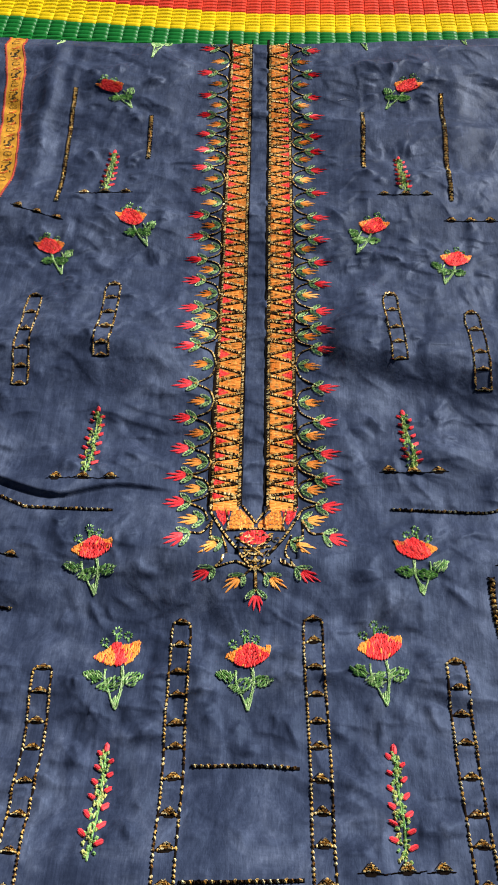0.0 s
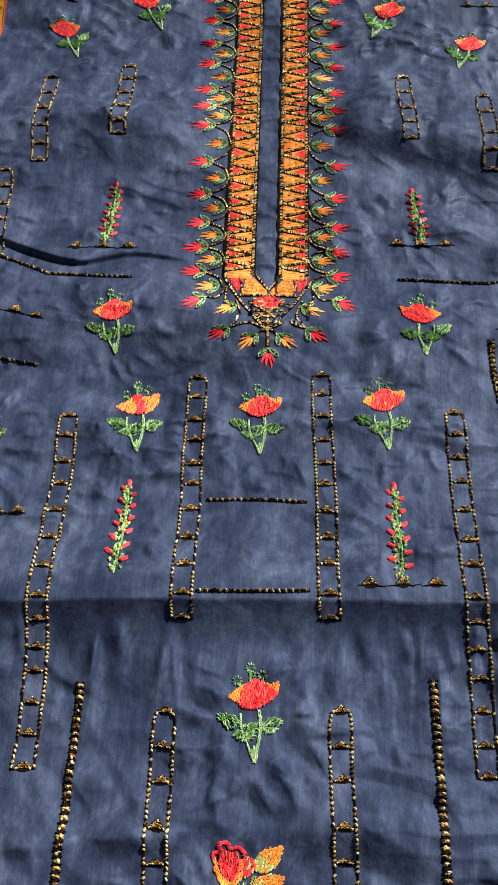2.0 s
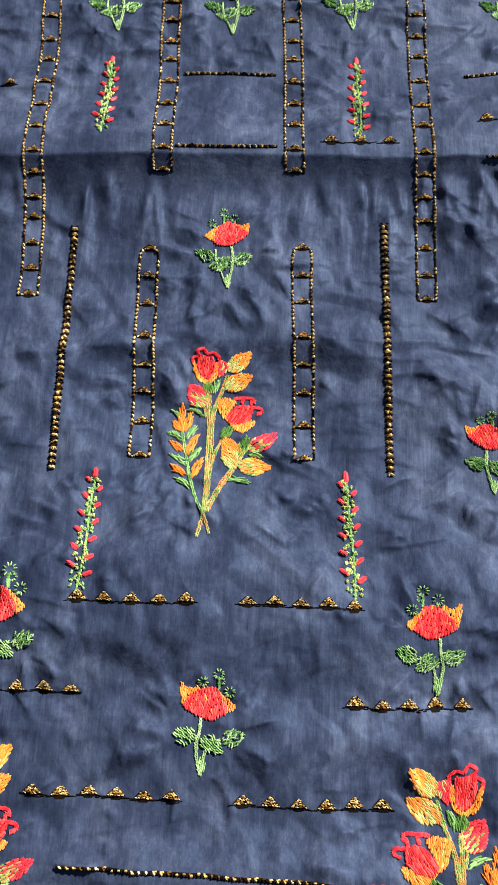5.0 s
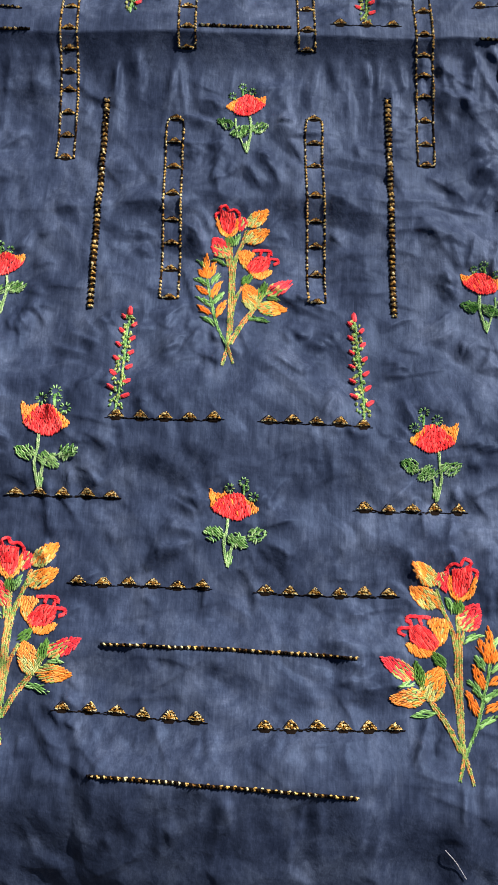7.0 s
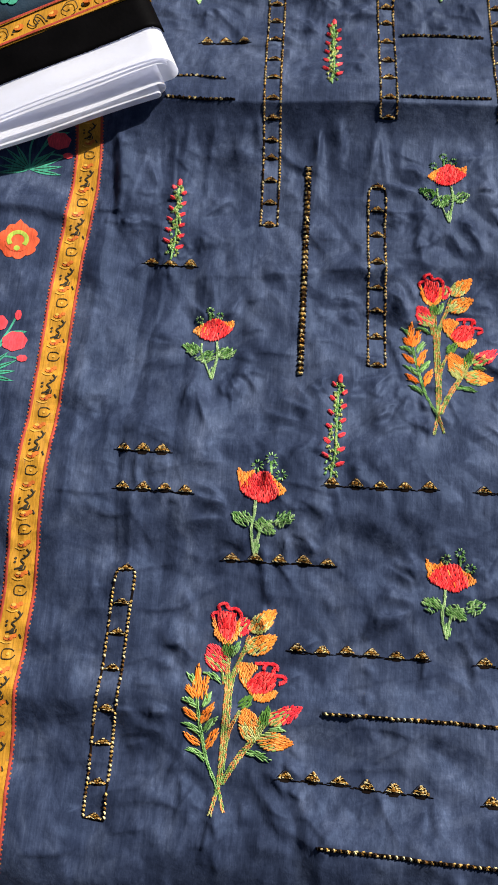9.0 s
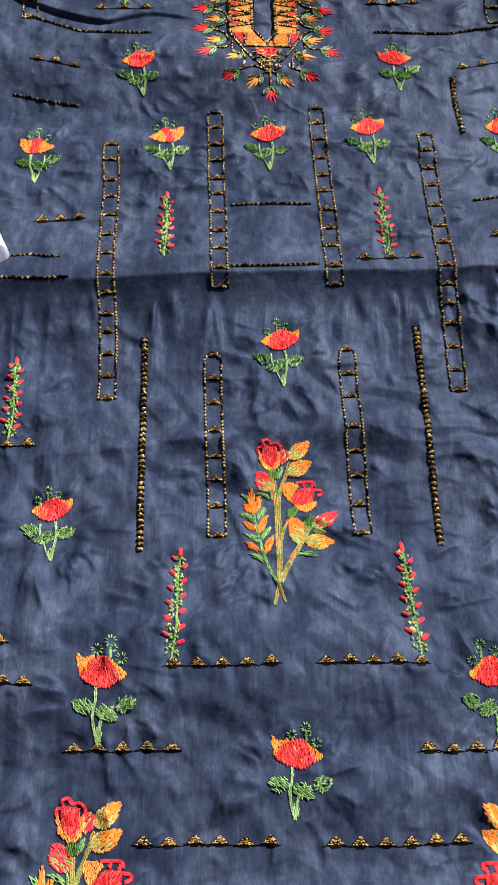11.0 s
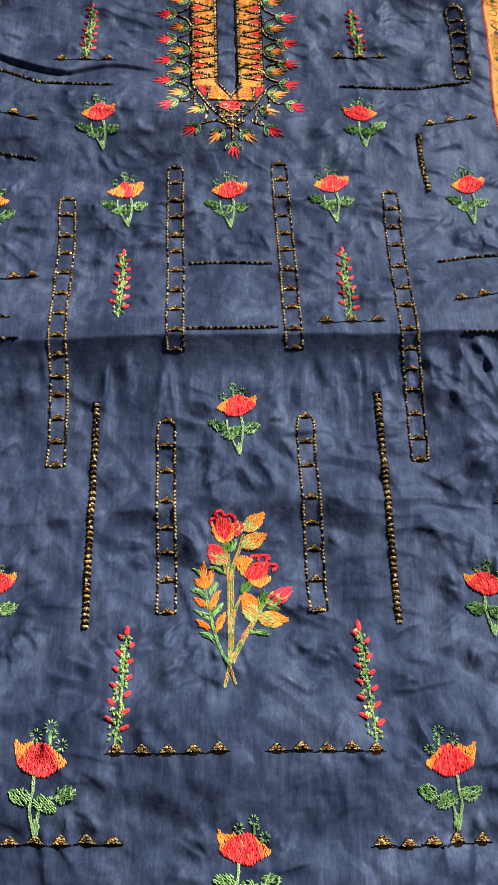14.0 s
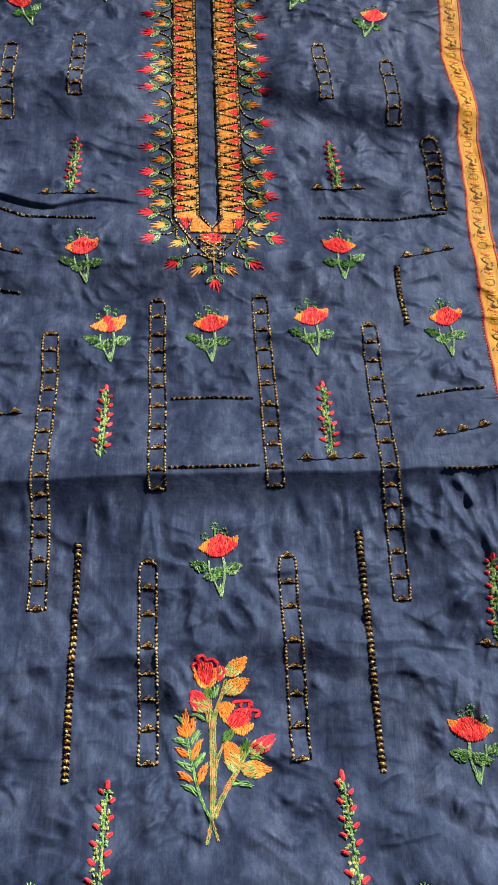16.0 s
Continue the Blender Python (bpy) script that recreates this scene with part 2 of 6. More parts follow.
def fold(xa, ya, xb, yb, h, far, near, bend=0.0, sharp=True, fade=0.25):
    """A crease along a line, h high; far and near: how wide it falls off on its left and its right side."""
    h *= 1.35 if sharp is False and far >= 0.018 else 1.0
    pad = max(far, near) * 3.2 + abs(bend)
    j0, j1 = np.searchsorted(GX, (min(xa, xb) - pad, max(xa, xb) + pad))
    i0, i1 = np.searchsorted(GY, (min(ya, yb) - pad, max(ya, yb) + pad))
    s = (slice(max(i0 - 1, 0), i1 + 1), slice(max(j0 - 1, 0), j1 + 1))
    lx, ly = xb - xa, yb - ya
    n = math.hypot(lx, ly)
    if XX[s].size == 0:
        return
    x, y = XX[s] + WX[s] * min(1, n * 5) - xa, YY[s] + WY[s] * min(1, n * 5) - ya
    u, d = (x * lx + y * ly) / (n * n), (y * lx - x * ly) / n
    d = d - bend * 4 * u * (1 - u)
    along = np.clip(np.minimum(u, 1 - u) / fade, 0, 1)
    along = along * along * (3 - 2 * along)
    fall_far = np.exp(-(np.maximum(d, 0) / far) ** 2)
    fall_near = np.exp(-np.maximum(-d, 0) / near) if sharp else np.exp(-(np.maximum(-d, 0) / near) ** 2)
    if sharp == "facet":
        fall_far, fall_near = np.maximum(0, 1 - np.maximum(d, 0) / far), np.maximum(0, 1 - np.maximum(-d, 0) / near)
    HG[s] += h * along * np.where(d > 0, fall_far, fall_near)


# the pressed fold across the whole width, and the broad waves of the length
fold(-0.30, 0.222, -0.045, 0.214, 0.0085, 0.040, 0.026, 0.0, False, 0.12)
fold(0.035, 0.222, 0.24, 0.190, 0.0100, 0.040, 0.021, 0.006, False, 0.15)
fold(-0.28, 0.385, 0.24, 0.375, 0.0045, 0.05, 0.025, 0.0, False, 0.1)
fold(-0.30, 0.040, 0.02, 0.030, 0.0075, 0.035, 0.024, 0.0, False, 0.15)
fold(-0.02, 0.030, 0.24, 0.045, 0.0030, 0.03, 0.022, 0.0, False, 0.2)
fold(-0.32, -0.465, 0.30, -0.450, 0.0055, 0.05, 0.026, 0.0, False, 0.12)
fold(-0.34, -0.668, 0.30, -0.680, 0.0045, 0.05, 0.036, 0.004, False, 0.06)
# the overlapped crease beside the neckline
fold(-0.135, 0.158, -0.060, 0.138, 0.0028, 0.012, 0.0035, 0.003)
# slow slopes that lean away from the light
fold(-0.40, 0.690, 0.36, 0.690, 0.0130, 0.06, 0.11, 0.0, False, 0.03)
fold(-0.40, -0.520, 0.34, -0.515, 0.0050, 0.022, 0.050, 0.0, False, 0.08)
fold(-0.40, -0.580, 0.34, -0.585, 0.0085, 0.020, 0.075, 0.0, False, 0.08)
fold(-0.30, -0.400, -0.05, -0.405, 0.0045, 0.022, 0.045, 0.0, False, 0.15)
fold(-0.07, 0.020, 0.06, 0.018, 0.0035, 0.025, 0.030, 0.0, False, 0.2)
fold(-0.40, -0.435, 0.34, -0.430, 0.0040, 0.016, 0.050, 0.0, False, 0.08)
fold(-0.40, -0.640, 0.34, -0.645, 0.0060, 0.016, 0.055, 0.0, False, 0.08)
fold(-0.40, -0.705, 0.34, -0.700, 0.0060, 0.016, 0.055, 0.0, False, 0.08)
fold(-0.40, 0.585, 0.36, 0.590, 0.0055, 0.018, 0.055, 0.0, False, 0.05)
fold(-0.42, 0.630, -0.07, 0.630, 0.0050, 0.016, 0.060, 0.0, False, 0.15)
fold(0.06, 0.630, 0.40, 0.632, 0.0050, 0.016, 0.060, 0.0, False, 0.15)
fold(0.02, 0.500, 0.34, 0.505, 0.0050, 0.018, 0.050, 0.0, False, 0.15)
fold(0.02, 0.430, 0.34, 0.425, 0.0040, 0.018, 0.045, 0.0, False, 0.15)
fold(-0.40, -0.545, -0.05, -0.550, 0.0050, 0.018, 0.070, 0.0, False, 0.12)
# long horizontal creases
fold(-0.09, -0.298, -0.022, -0.300, 0.0030, 0.013, 0.004)
fold(0.03, -0.297, 0.15, -0.300, 0.0030, 0.013, 0.005)
fold(-0.20, -0.315, -0.09, -0.303, 0.0022, 0.012, 0.005)
fold(0.00, -0.345, 0.07, -0.372, 0.0026, 0.010, 0.004, 0.004)
fold(0.05, -0.370, 0.075, -0.405, 0.0022, 0.008, 0.004)
fold(0.128, -0.172, 0.170, -0.215, 0.0036, 0.010, 0.007, 0.006, False)
fold(0.120, -0.195, 0.165, -0.235, 0.0030, 0.009, 0.005)
fold(0.10, -0.30, 0.20, -0.335, 0.0026, 0.014, 0.006, 0.004)
fold(0.150, -0.390, 0.205, -0.450, 0.0036, 0.010, 0.004, 0.004)
fold(-0.02, -0.470, 0.05, -0.520, 0.0022, 0.012, 0.006, 0.003)
fold(-0.09, -0.470, -0.04, -0.520, 0.0022, 0.012, 0.006, 0.003)
fold(0.00, -0.590, 0.06, -0.610, 0.0014, 0.010, 0.006)
fold(-0.09, -0.640, -0.06, -0.655, 0.0026, 0.008, 0.004)
fold(-0.16, -0.100, -0.04, -0.104, 0.0016, 0.010, 0.005)
fold(0.05, -0.110, 0.09, -0.095, 0.0018, 0.008, 0.004)
fold(-0.21, 0.190, -0.06, 0.205, 0.0018, 0.014, 0.006)
fold(-0.20, 0.310, -0.06, 0.312, 0.0022, 0.014, 0.006)
fold(0.03, 0.330, 0.16, 0.325, 0.0020, 0.014, 0.006)
fold(0.03, 0.455, 0.10, 0.458, 0.0022, 0.010, 0.004)
fold(-0.11, 0.455, -0.05, 0.452, 0.0022, 0.010, 0.004)
fold(0.07, 0.205, 0.17, 0.165, 0.0032, 0.018, 0.009, 0.004)
fold(0.10, 0.12, 0.20, 0.135, 0.0022, 0.014, 0.006)
# upright creases at the sides
fold(-0.195, -0.460, -0.194, -0.420, 0.0018, 0.003, 0.004, 0.0, True, 0.3)
fold(-0.150, -0.44, -0.143, -0.39, 0.0030, 0.010, 0.006, 0.0, False, 0.3)
fold(0.188, 0.08, 0.185, 0.33, 0.0042, 0.007, 0.011, 0.004, False, 0.2)
fold(0.203, 0.10, 0.200, 0.25, 0.0026, 0.006, 0.009, 0.0, False, 0.3)
fold(0.205, -0.30, 0.200, -0.180, 0.0040, 0.006, 0.008, 0.002, False, 0.2)
fold(0.188, -0.26, 0.183, -0.186, 0.0030, 0.006, 0.006, 0.0, False, 0.25)
fold(0.172, -0.44, 0.176, -0.29, 0.0024, 0.008, 0.006, 0.0, False, 0.25)
fold(0.162, 0.40, 0.170, 0.62, 0.0026, 0.010, 0.012, 0.004, False, 0.2)
fold(-0.214, 0.40, -0.222, 0.66, 0.0080, 0.010, 0.010, 0.0, False, 0.2)
fold(-0.200, 0.50, -0.196, 0.64, 0.0030, 0.010, 0.008, 0.0, False, 0.2)
fold(0.135, -0.73, 0.133, -0.645, 0.0040, 0.010, 0.008, 0.0, False, 0.3)
fold(0.145, -0.75, 0.150, -0.655, 0.0026, 0.008, 0.008, 0.0, False, 0.3)
# creases pressed into the cloth, one by one
fold(-0.124, -0.303, -0.080, -0.298, 0.0032, 0.0160, 0.0050, -0.0024, False, 0.3)
fold(-0.081, -0.298, -0.020, -0.294, 0.0026, 0.0140, 0.0050, -0.0006, False, 0.3)
fold(0.020, -0.291, 0.078, -0.291, 0.0034, 0.0160, 0.0050, 0.0024, False, 0.3)
fold(0.072, -0.292, 0.155, -0.281, 0.0032, 0.0160, 0.0050, 0.0024, False, 0.3)
fold(-0.017, -0.271, -0.013, -0.295, 0.0014, 0.0050, 0.0015, -0.0018, True, 0.3)
fold(0.028, -0.375, 0.041, -0.388, 0.0015, 0.0090, 0.0015, 0.0018, True, 0.3)
fold(0.019, -0.296, 0.041, -0.294, 0.0017, 0.0120, 0.0020, 0.0012, True, 0.3)
fold(0.055, -0.293, 0.069, -0.291, 0.0014, 0.0100, 0.0015, 0.0000, True, 0.3)
fold(0.054, -0.311, 0.067, -0.319, 0.0016, 0.0080, 0.0015, 0.0006, True, 0.3)
fold(0.034, -0.360, 0.045, -0.366, 0.0011, 0.0070, 0.0013, -0.0024, True, 0.3)
fold(0.017, -0.316, 0.032, -0.313, 0.0010, 0.0070, 0.0013, 0.0012, True, 0.3)
fold(-0.039, -0.344, -0.026, -0.342, 0.0011, 0.0080, 0.0015, 0.0000, True, 0.3)
fold(0.041, -0.388, 0.058, -0.391, 0.0010, 0.0080, 0.0015, -0.0012, True, 0.3)
fold(0.132, -0.183, 0.161, -0.202, 0.0021, 0.0090, 0.0020, 0.0018, True, 0.3)
fold(0.126, -0.202, 0.154, -0.215, 0.0012, 0.0090, 0.0020, -0.0018, True, 0.3)
fold(0.158, -0.162, 0.173, -0.192, 0.0022, 0.0080, 0.0018, 0.0000, True, 0.3)
fold(0.183, -0.163, 0.183, -0.206, 0.0022, 0.0060, 0.0020, -0.0018, True, 0.3)
fold(0.194, -0.166, 0.193, -0.215, 0.0019, 0.0060, 0.0020, 0.0006, True, 0.3)
fold(0.119, -0.289, 0.168, -0.289, 0.0017, 0.0120, 0.0020, 0.0000, True, 0.3)
fold(0.069, -0.286, 0.097, -0.290, 0.0014, 0.0100, 0.0020, 0.0006, True, 0.3)
fold(0.117, -0.311, 0.152, -0.317, 0.0012, 0.0100, 0.0020, 0.0000, True, 0.3)
fold(0.129, -0.256, 0.143, -0.290, 0.0016, 0.0090, 0.0060, 0.0012, False, 0.3)
fold(0.040, -0.128, 0.077, -0.110, 0.0008, 0.0080, 0.0013, 0.0012, True, 0.3)
fold(0.088, -0.319, 0.116, -0.325, 0.0014, 0.0100, 0.0020, 0.0006, True, 0.3)
fold(-0.109, -0.072, -0.075, -0.079, 0.0015, 0.0090, 0.0015, 0.0024, True, 0.3)
fold(0.035, -0.076, 0.072, -0.081, 0.0010, 0.0090, 0.0015, 0.0024, True, 0.3)
fold(-0.064, 0.003, -0.038, -0.003, 0.0009, 0.0080, 0.0013, -0.0006, True, 0.3)
fold(0.127, 0.202, 0.184, 0.180, 0.0022, 0.0140, 0.0070, 0.0018, False, 0.3)
fold(0.189, 0.302, 0.183, 0.211, 0.0022, 0.0080, 0.0060, 0.0000, False, 0.3)
fold(0.201, 0.256, 0.198, 0.170, 0.0018, 0.0060, 0.0060, 0.0006, False, 0.3)
fold(0.153, 0.168, 0.187, 0.163, 0.0011, 0.0080, 0.0020, 0.0018, True, 0.3)
fold(0.083, 0.126, 0.149, 0.117, 0.0016, 0.0120, 0.0050, 0.0006, False, 0.3)
fold(-0.108, 0.167, -0.062, 0.153, 0.0012, 0.0090, 0.0013, -0.0018, True, 0.3)
fold(-0.095, 0.457, -0.063, 0.447, 0.0015, 0.0090, 0.0013, 0.0000, True, 0.3)
fold(0.057, 0.461, 0.087, 0.467, 0.0015, 0.0090, 0.0013, 0.0006, True, 0.3)
fold(-0.218, 0.338, -0.140, 0.346, 0.0022, 0.0160, 0.0070, 0.0018, False, 0.3)
fold(0.023, 0.343, 0.086, 0.332, 0.0022, 0.0140, 0.0060, 0.0024, False, 0.3)
fold(-0.176, 0.219, -0.073, 0.214, 0.0032, 0.0200, 0.0110, 0.0012, False, 0.3)
fold(0.040, 0.217, 0.106, 0.206, 0.0032, 0.0180, 0.0100, -0.0024, False, 0.3)
fold(0.062, 0.250, 0.100, 0.238, 0.0024, 0.0120, 0.0060, 0.0006, False, 0.3)
fold(0.024, 0.177, 0.088, 0.170, 0.0018, 0.0140, 0.0070, 0.0006, False, 0.3)
fold(-0.149, 0.102, -0.117, 0.124, 0.0014, 0.0120, 0.0050, -0.0012, False, 0.3)
fold(-0.184, -0.309, -0.197, -0.419, -0.0034, 0.0180, 0.0040, 0.0006, True, 0.3)
fold(-0.162, -0.300, -0.162, -0.369, -0.0020, 0.0100, 0.0040, -0.0018, True, 0.3)
fold(-0.132, -0.366, -0.127, -0.412, -0.0020, 0.0090, 0.0040, -0.0024, True, 0.3)
fold(-0.187, -0.434, -0.185, -0.457, 0.0020, 0.0040, 0.0013, -0.0024, True, 0.3)
fold(-0.198, -0.460, -0.194, -0.512, -0.0030, 0.0140, 0.0040, -0.0012, True, 0.3)
fold(-0.240, -0.460, -0.198, -0.458, 0.0016, 0.0100, 0.0015, -0.0018, True, 0.3)
fold(-0.055, -0.458, -0.018, -0.485, 0.0024, 0.0140, 0.0070, 0.0000, False, 0.3)
fold(-0.033, -0.455, -0.006, -0.470, 0.0020, 0.0120, 0.0060, 0.0012, False, 0.3)
fold(-0.238, -0.664, -0.197, -0.658, 0.0016, 0.0120, 0.0020, -0.0024, True, 0.3)
fold(-0.217, -0.614, -0.181, -0.614, 0.0010, 0.0090, 0.0015, 0.0012, True, 0.3)
fold(-0.140, -0.631, -0.120, -0.633, 0.0014, 0.0080, 0.0015, -0.0024, True, 0.3)
fold(-0.133, -0.639, -0.123, -0.648, 0.0014, 0.0070, 0.0015, 0.0024, True, 0.3)
fold(-0.124, -0.647, -0.120, -0.670, 0.0012, 0.0070, 0.0020, -0.0024, True, 0.3)
fold(-0.077, -0.608, -0.067, -0.617, 0.0014, 0.0080, 0.0015, -0.0018, True, 0.3)
fold(-0.074, -0.635, -0.061, -0.647, 0.0016, 0.0080, 0.0015, -0.0012, True, 0.3)
fold(-0.005, -0.618, -0.003, -0.642, 0.0014, 0.0070, 0.0015, -0.0024, True, 0.3)
fold(-0.182, -0.456, -0.175, -0.498, -0.0026, 0.0120, 0.0040, -0.0006, True, 0.3)
fold(-0.158, -0.543, -0.145, -0.572, -0.0022, 0.0120, 0.0050, 0.0012, False, 0.3)
fold(-0.199, -0.629, -0.199, -0.677, -0.0040, 0.0200, 0.0090, 0.0006, False, 0.3)
fold(0.131, -0.643, 0.130, -0.671, 0.0022, 0.0060, 0.0015, 0.0000, True, 0.3)
fold(0.100, -0.639, 0.132, -0.648, 0.0014, 0.0100, 0.0020, -0.0006, True, 0.3)
fold(-0.068, -0.644, -0.055, -0.654, 0.0015, 0.0090, 0.0015, 0.0000, True, 0.3)
fold(0.141, -0.646, 0.143, -0.669, 0.0026, 0.0080, 0.0050, 0.0024, False, 0.3)
fold(-0.107, -0.650, -0.079, -0.652, 0.0022, 0.0120, 0.0050, -0.0006, False, 0.3)
fold(-0.025, -0.651, 0.012, -0.652, 0.0018, 0.0120, 0.0050, -0.0006, False, 0.3)
fold(0.064, -0.649, 0.097, -0.650, 0.0018, 0.0120, 0.0050, 0.0024, False, 0.3)
fold(0.052, -0.545, 0.078, -0.556, 0.0018, 0.0120, 0.0050, 0.0006, False, 0.3)
fold(-0.105, -0.485, -0.066, -0.512, 0.0018, 0.0120, 0.0060, 0.0012, False, 0.3)
fold(-0.070, 0.038, -0.048, 0.032, 0.0012, 0.0090, 0.0015, -0.0024, True, 0.3)
fold(-0.095, 0.053, -0.089, 0.022, 0.0012, 0.0030, 0.0015, -0.0018, True, 0.3)
fold(-0.089, -0.066, -0.049, -0.072, 0.0016, 0.0100, 0.0015, -0.0006, True, 0.3)
fold(-0.096, -0.145, -0.064, -0.139, 0.0009, 0.0100, 0.0020, -0.0024, True, 0.3)
fold(0.016, -0.130, 0.058, -0.137, 0.0011, 0.0100, 0.0020, -0.0012, True, 0.3)
# upright pleats beside the printed border: flat panels leaning by turns towards and away from the light
pleat_x = XX - np.interp(YY, (-0.56, -0.4252, -0.3099, -0.26), (-0.1990, -0.1983, -0.1958, -0.1950))
pleat_y = np.clip((YY + 0.56) / 0.06, 0, 1) * np.clip((-0.262 - YY) / 0.05, 0, 1) * (1 - 0.6 * np.exp(-((YY + 0.448) / 0.012) ** 2))
HG += pleat_y * np.interp(pleat_x, (-0.044, -0.031, 0.0, 0.011, 0.032, 0.040, 0.062), (0.0, 0.0046, 0.0, 0.0038, 0.0006, 0.0028, 0.0))
lip_x = XX - np.interp(YY, (-0.26, -0.2508, -0.2072, -0.18), (-0.2195, -0.2201, -0.2262, -0.229))
HG += np.clip((YY + 0.268) / 0.012, 0, 1) * np.clip((-0.186 - YY) / 0.02, 0, 1) * np.interp(lip_x, (-0.0040, 0.0, 0.029, 0.041, 0.066), (0.0, 0.0042, 0.0, 0.0026, 0.0))
fold(-0.3200, -0.2590, -0.2450, -0.2660, 0.0042, 0.0160, 0.0048, 0.0, False, 0.2)
# crumple: straight-sided ridges and valleys with flat flanks
for k in range(420):
    x, y = rng.uniform(-0.25, 0.22), rng.uniform(-0.72, 0.65)
    n = rng.uniform(0.018, 0.045) if k % 3 else rng.uniform(0.05, 0.12)
    a = rng.normal(0, 0.55) + (math.pi / 2 if rng.random() < 0.35 else 0)
    w = rng.uniform(0.0035, 0.009) if k % 3 else rng.uniform(0.007, 0.015)
    fold(x - n / 2 * math.cos(a), y - n / 2 * math.sin(a), x + n / 2 * math.cos(a), y + n / 2 * math.sin(a), w * rng.uniform(0.07, 0.20) * rng.choice((1, 1, 1, -1)), w * rng.uniform(1.0, 2.2), w * rng.uniform(0.40, 0.9), rng.normal(0, 0.003), "facet", 0.4)
# thin hard creases, mostly across, that catch a line of shade
for k in range(560):
    x, y = rng.uniform(-0.22, 0.21), rng.uniform(-0.72, 0.66)
    n, a = rng.uniform(0.012, 0.060), rng.normal(0, 0.55)
    h = rng.uniform(0.0008, 0.0020)
    fold(x, y, x + n * math.cos(a), y + n * math.sin(a), h, rng.uniform(0.006, 0.014), max(h * 1.05, rng.uniform(0.0012, 0.0022)), rng.normal(0, 0.003), True, 0.45)
# small creases everywhere, mostly along the width
for k in range(380):
    x, y = rng.uniform(-0.30, 0.28), rng.uniform(-0.80, 0.66)
    n, a = rng.uniform(0.012, 0.05), rng.normal(0, 0.35) + (math.pi / 2 if rng.random() < 0.3 else 0)
    w = rng.uniform(0.0025, 0.006)
    fold(x, y, x + n * math.cos(a), y + n * math.sin(a), rng.uniform(0.0003, 0.0010), w * 1.7, w * 0.8, rng.normal(0, 0.002), rng.random() < 0.5, 0.45)


def pucker(x, y, radius, count):
    """Short gathers round a piece of embroidery."""
    for k in range(count):
        a = rng.uniform(0, 2 * math.pi)
        r0, n = radius * rng.uniform(0.45, 0.9), rng.uniform(0.012, 0.032)
        px_, py_ = x + r0 * math.cos(a), y + r0 * math.sin(a)
        a += rng.normal(0, 0.4)
        fold(px_, py_, px_ + n * math.cos(a), py_ + n * math.sin(a), rng.uniform(0.0012, 0.0030) * (0.68 if y > -0.15 else 1.05), 0.0055, 0.0017, rng.normal(0, 0.0015), True, 0.40)


HG -= HG[(YY > -0.6) & (YY < 0.5)].mean() * 0.6


def height(x, y):
    """Height of the cloth at places, between the samples of its relief."""
    u = np.clip((np.asarray(x) - X0) / STEP, 0, len(GX) - 1.001)
    v = np.clip((np.asarray(y) - Y0) / STEP, 0, len(GY) - 1.001)
    j, i = u.astype(int), v.astype(int)
    b, a = u - j, v - i
    return (HG[i, j] * (1 - a) + HG[i + 1, j] * a) * (1 - b) + (HG[i, j + 1] * (1 - a) + HG[i + 1, j + 1] * a) * b


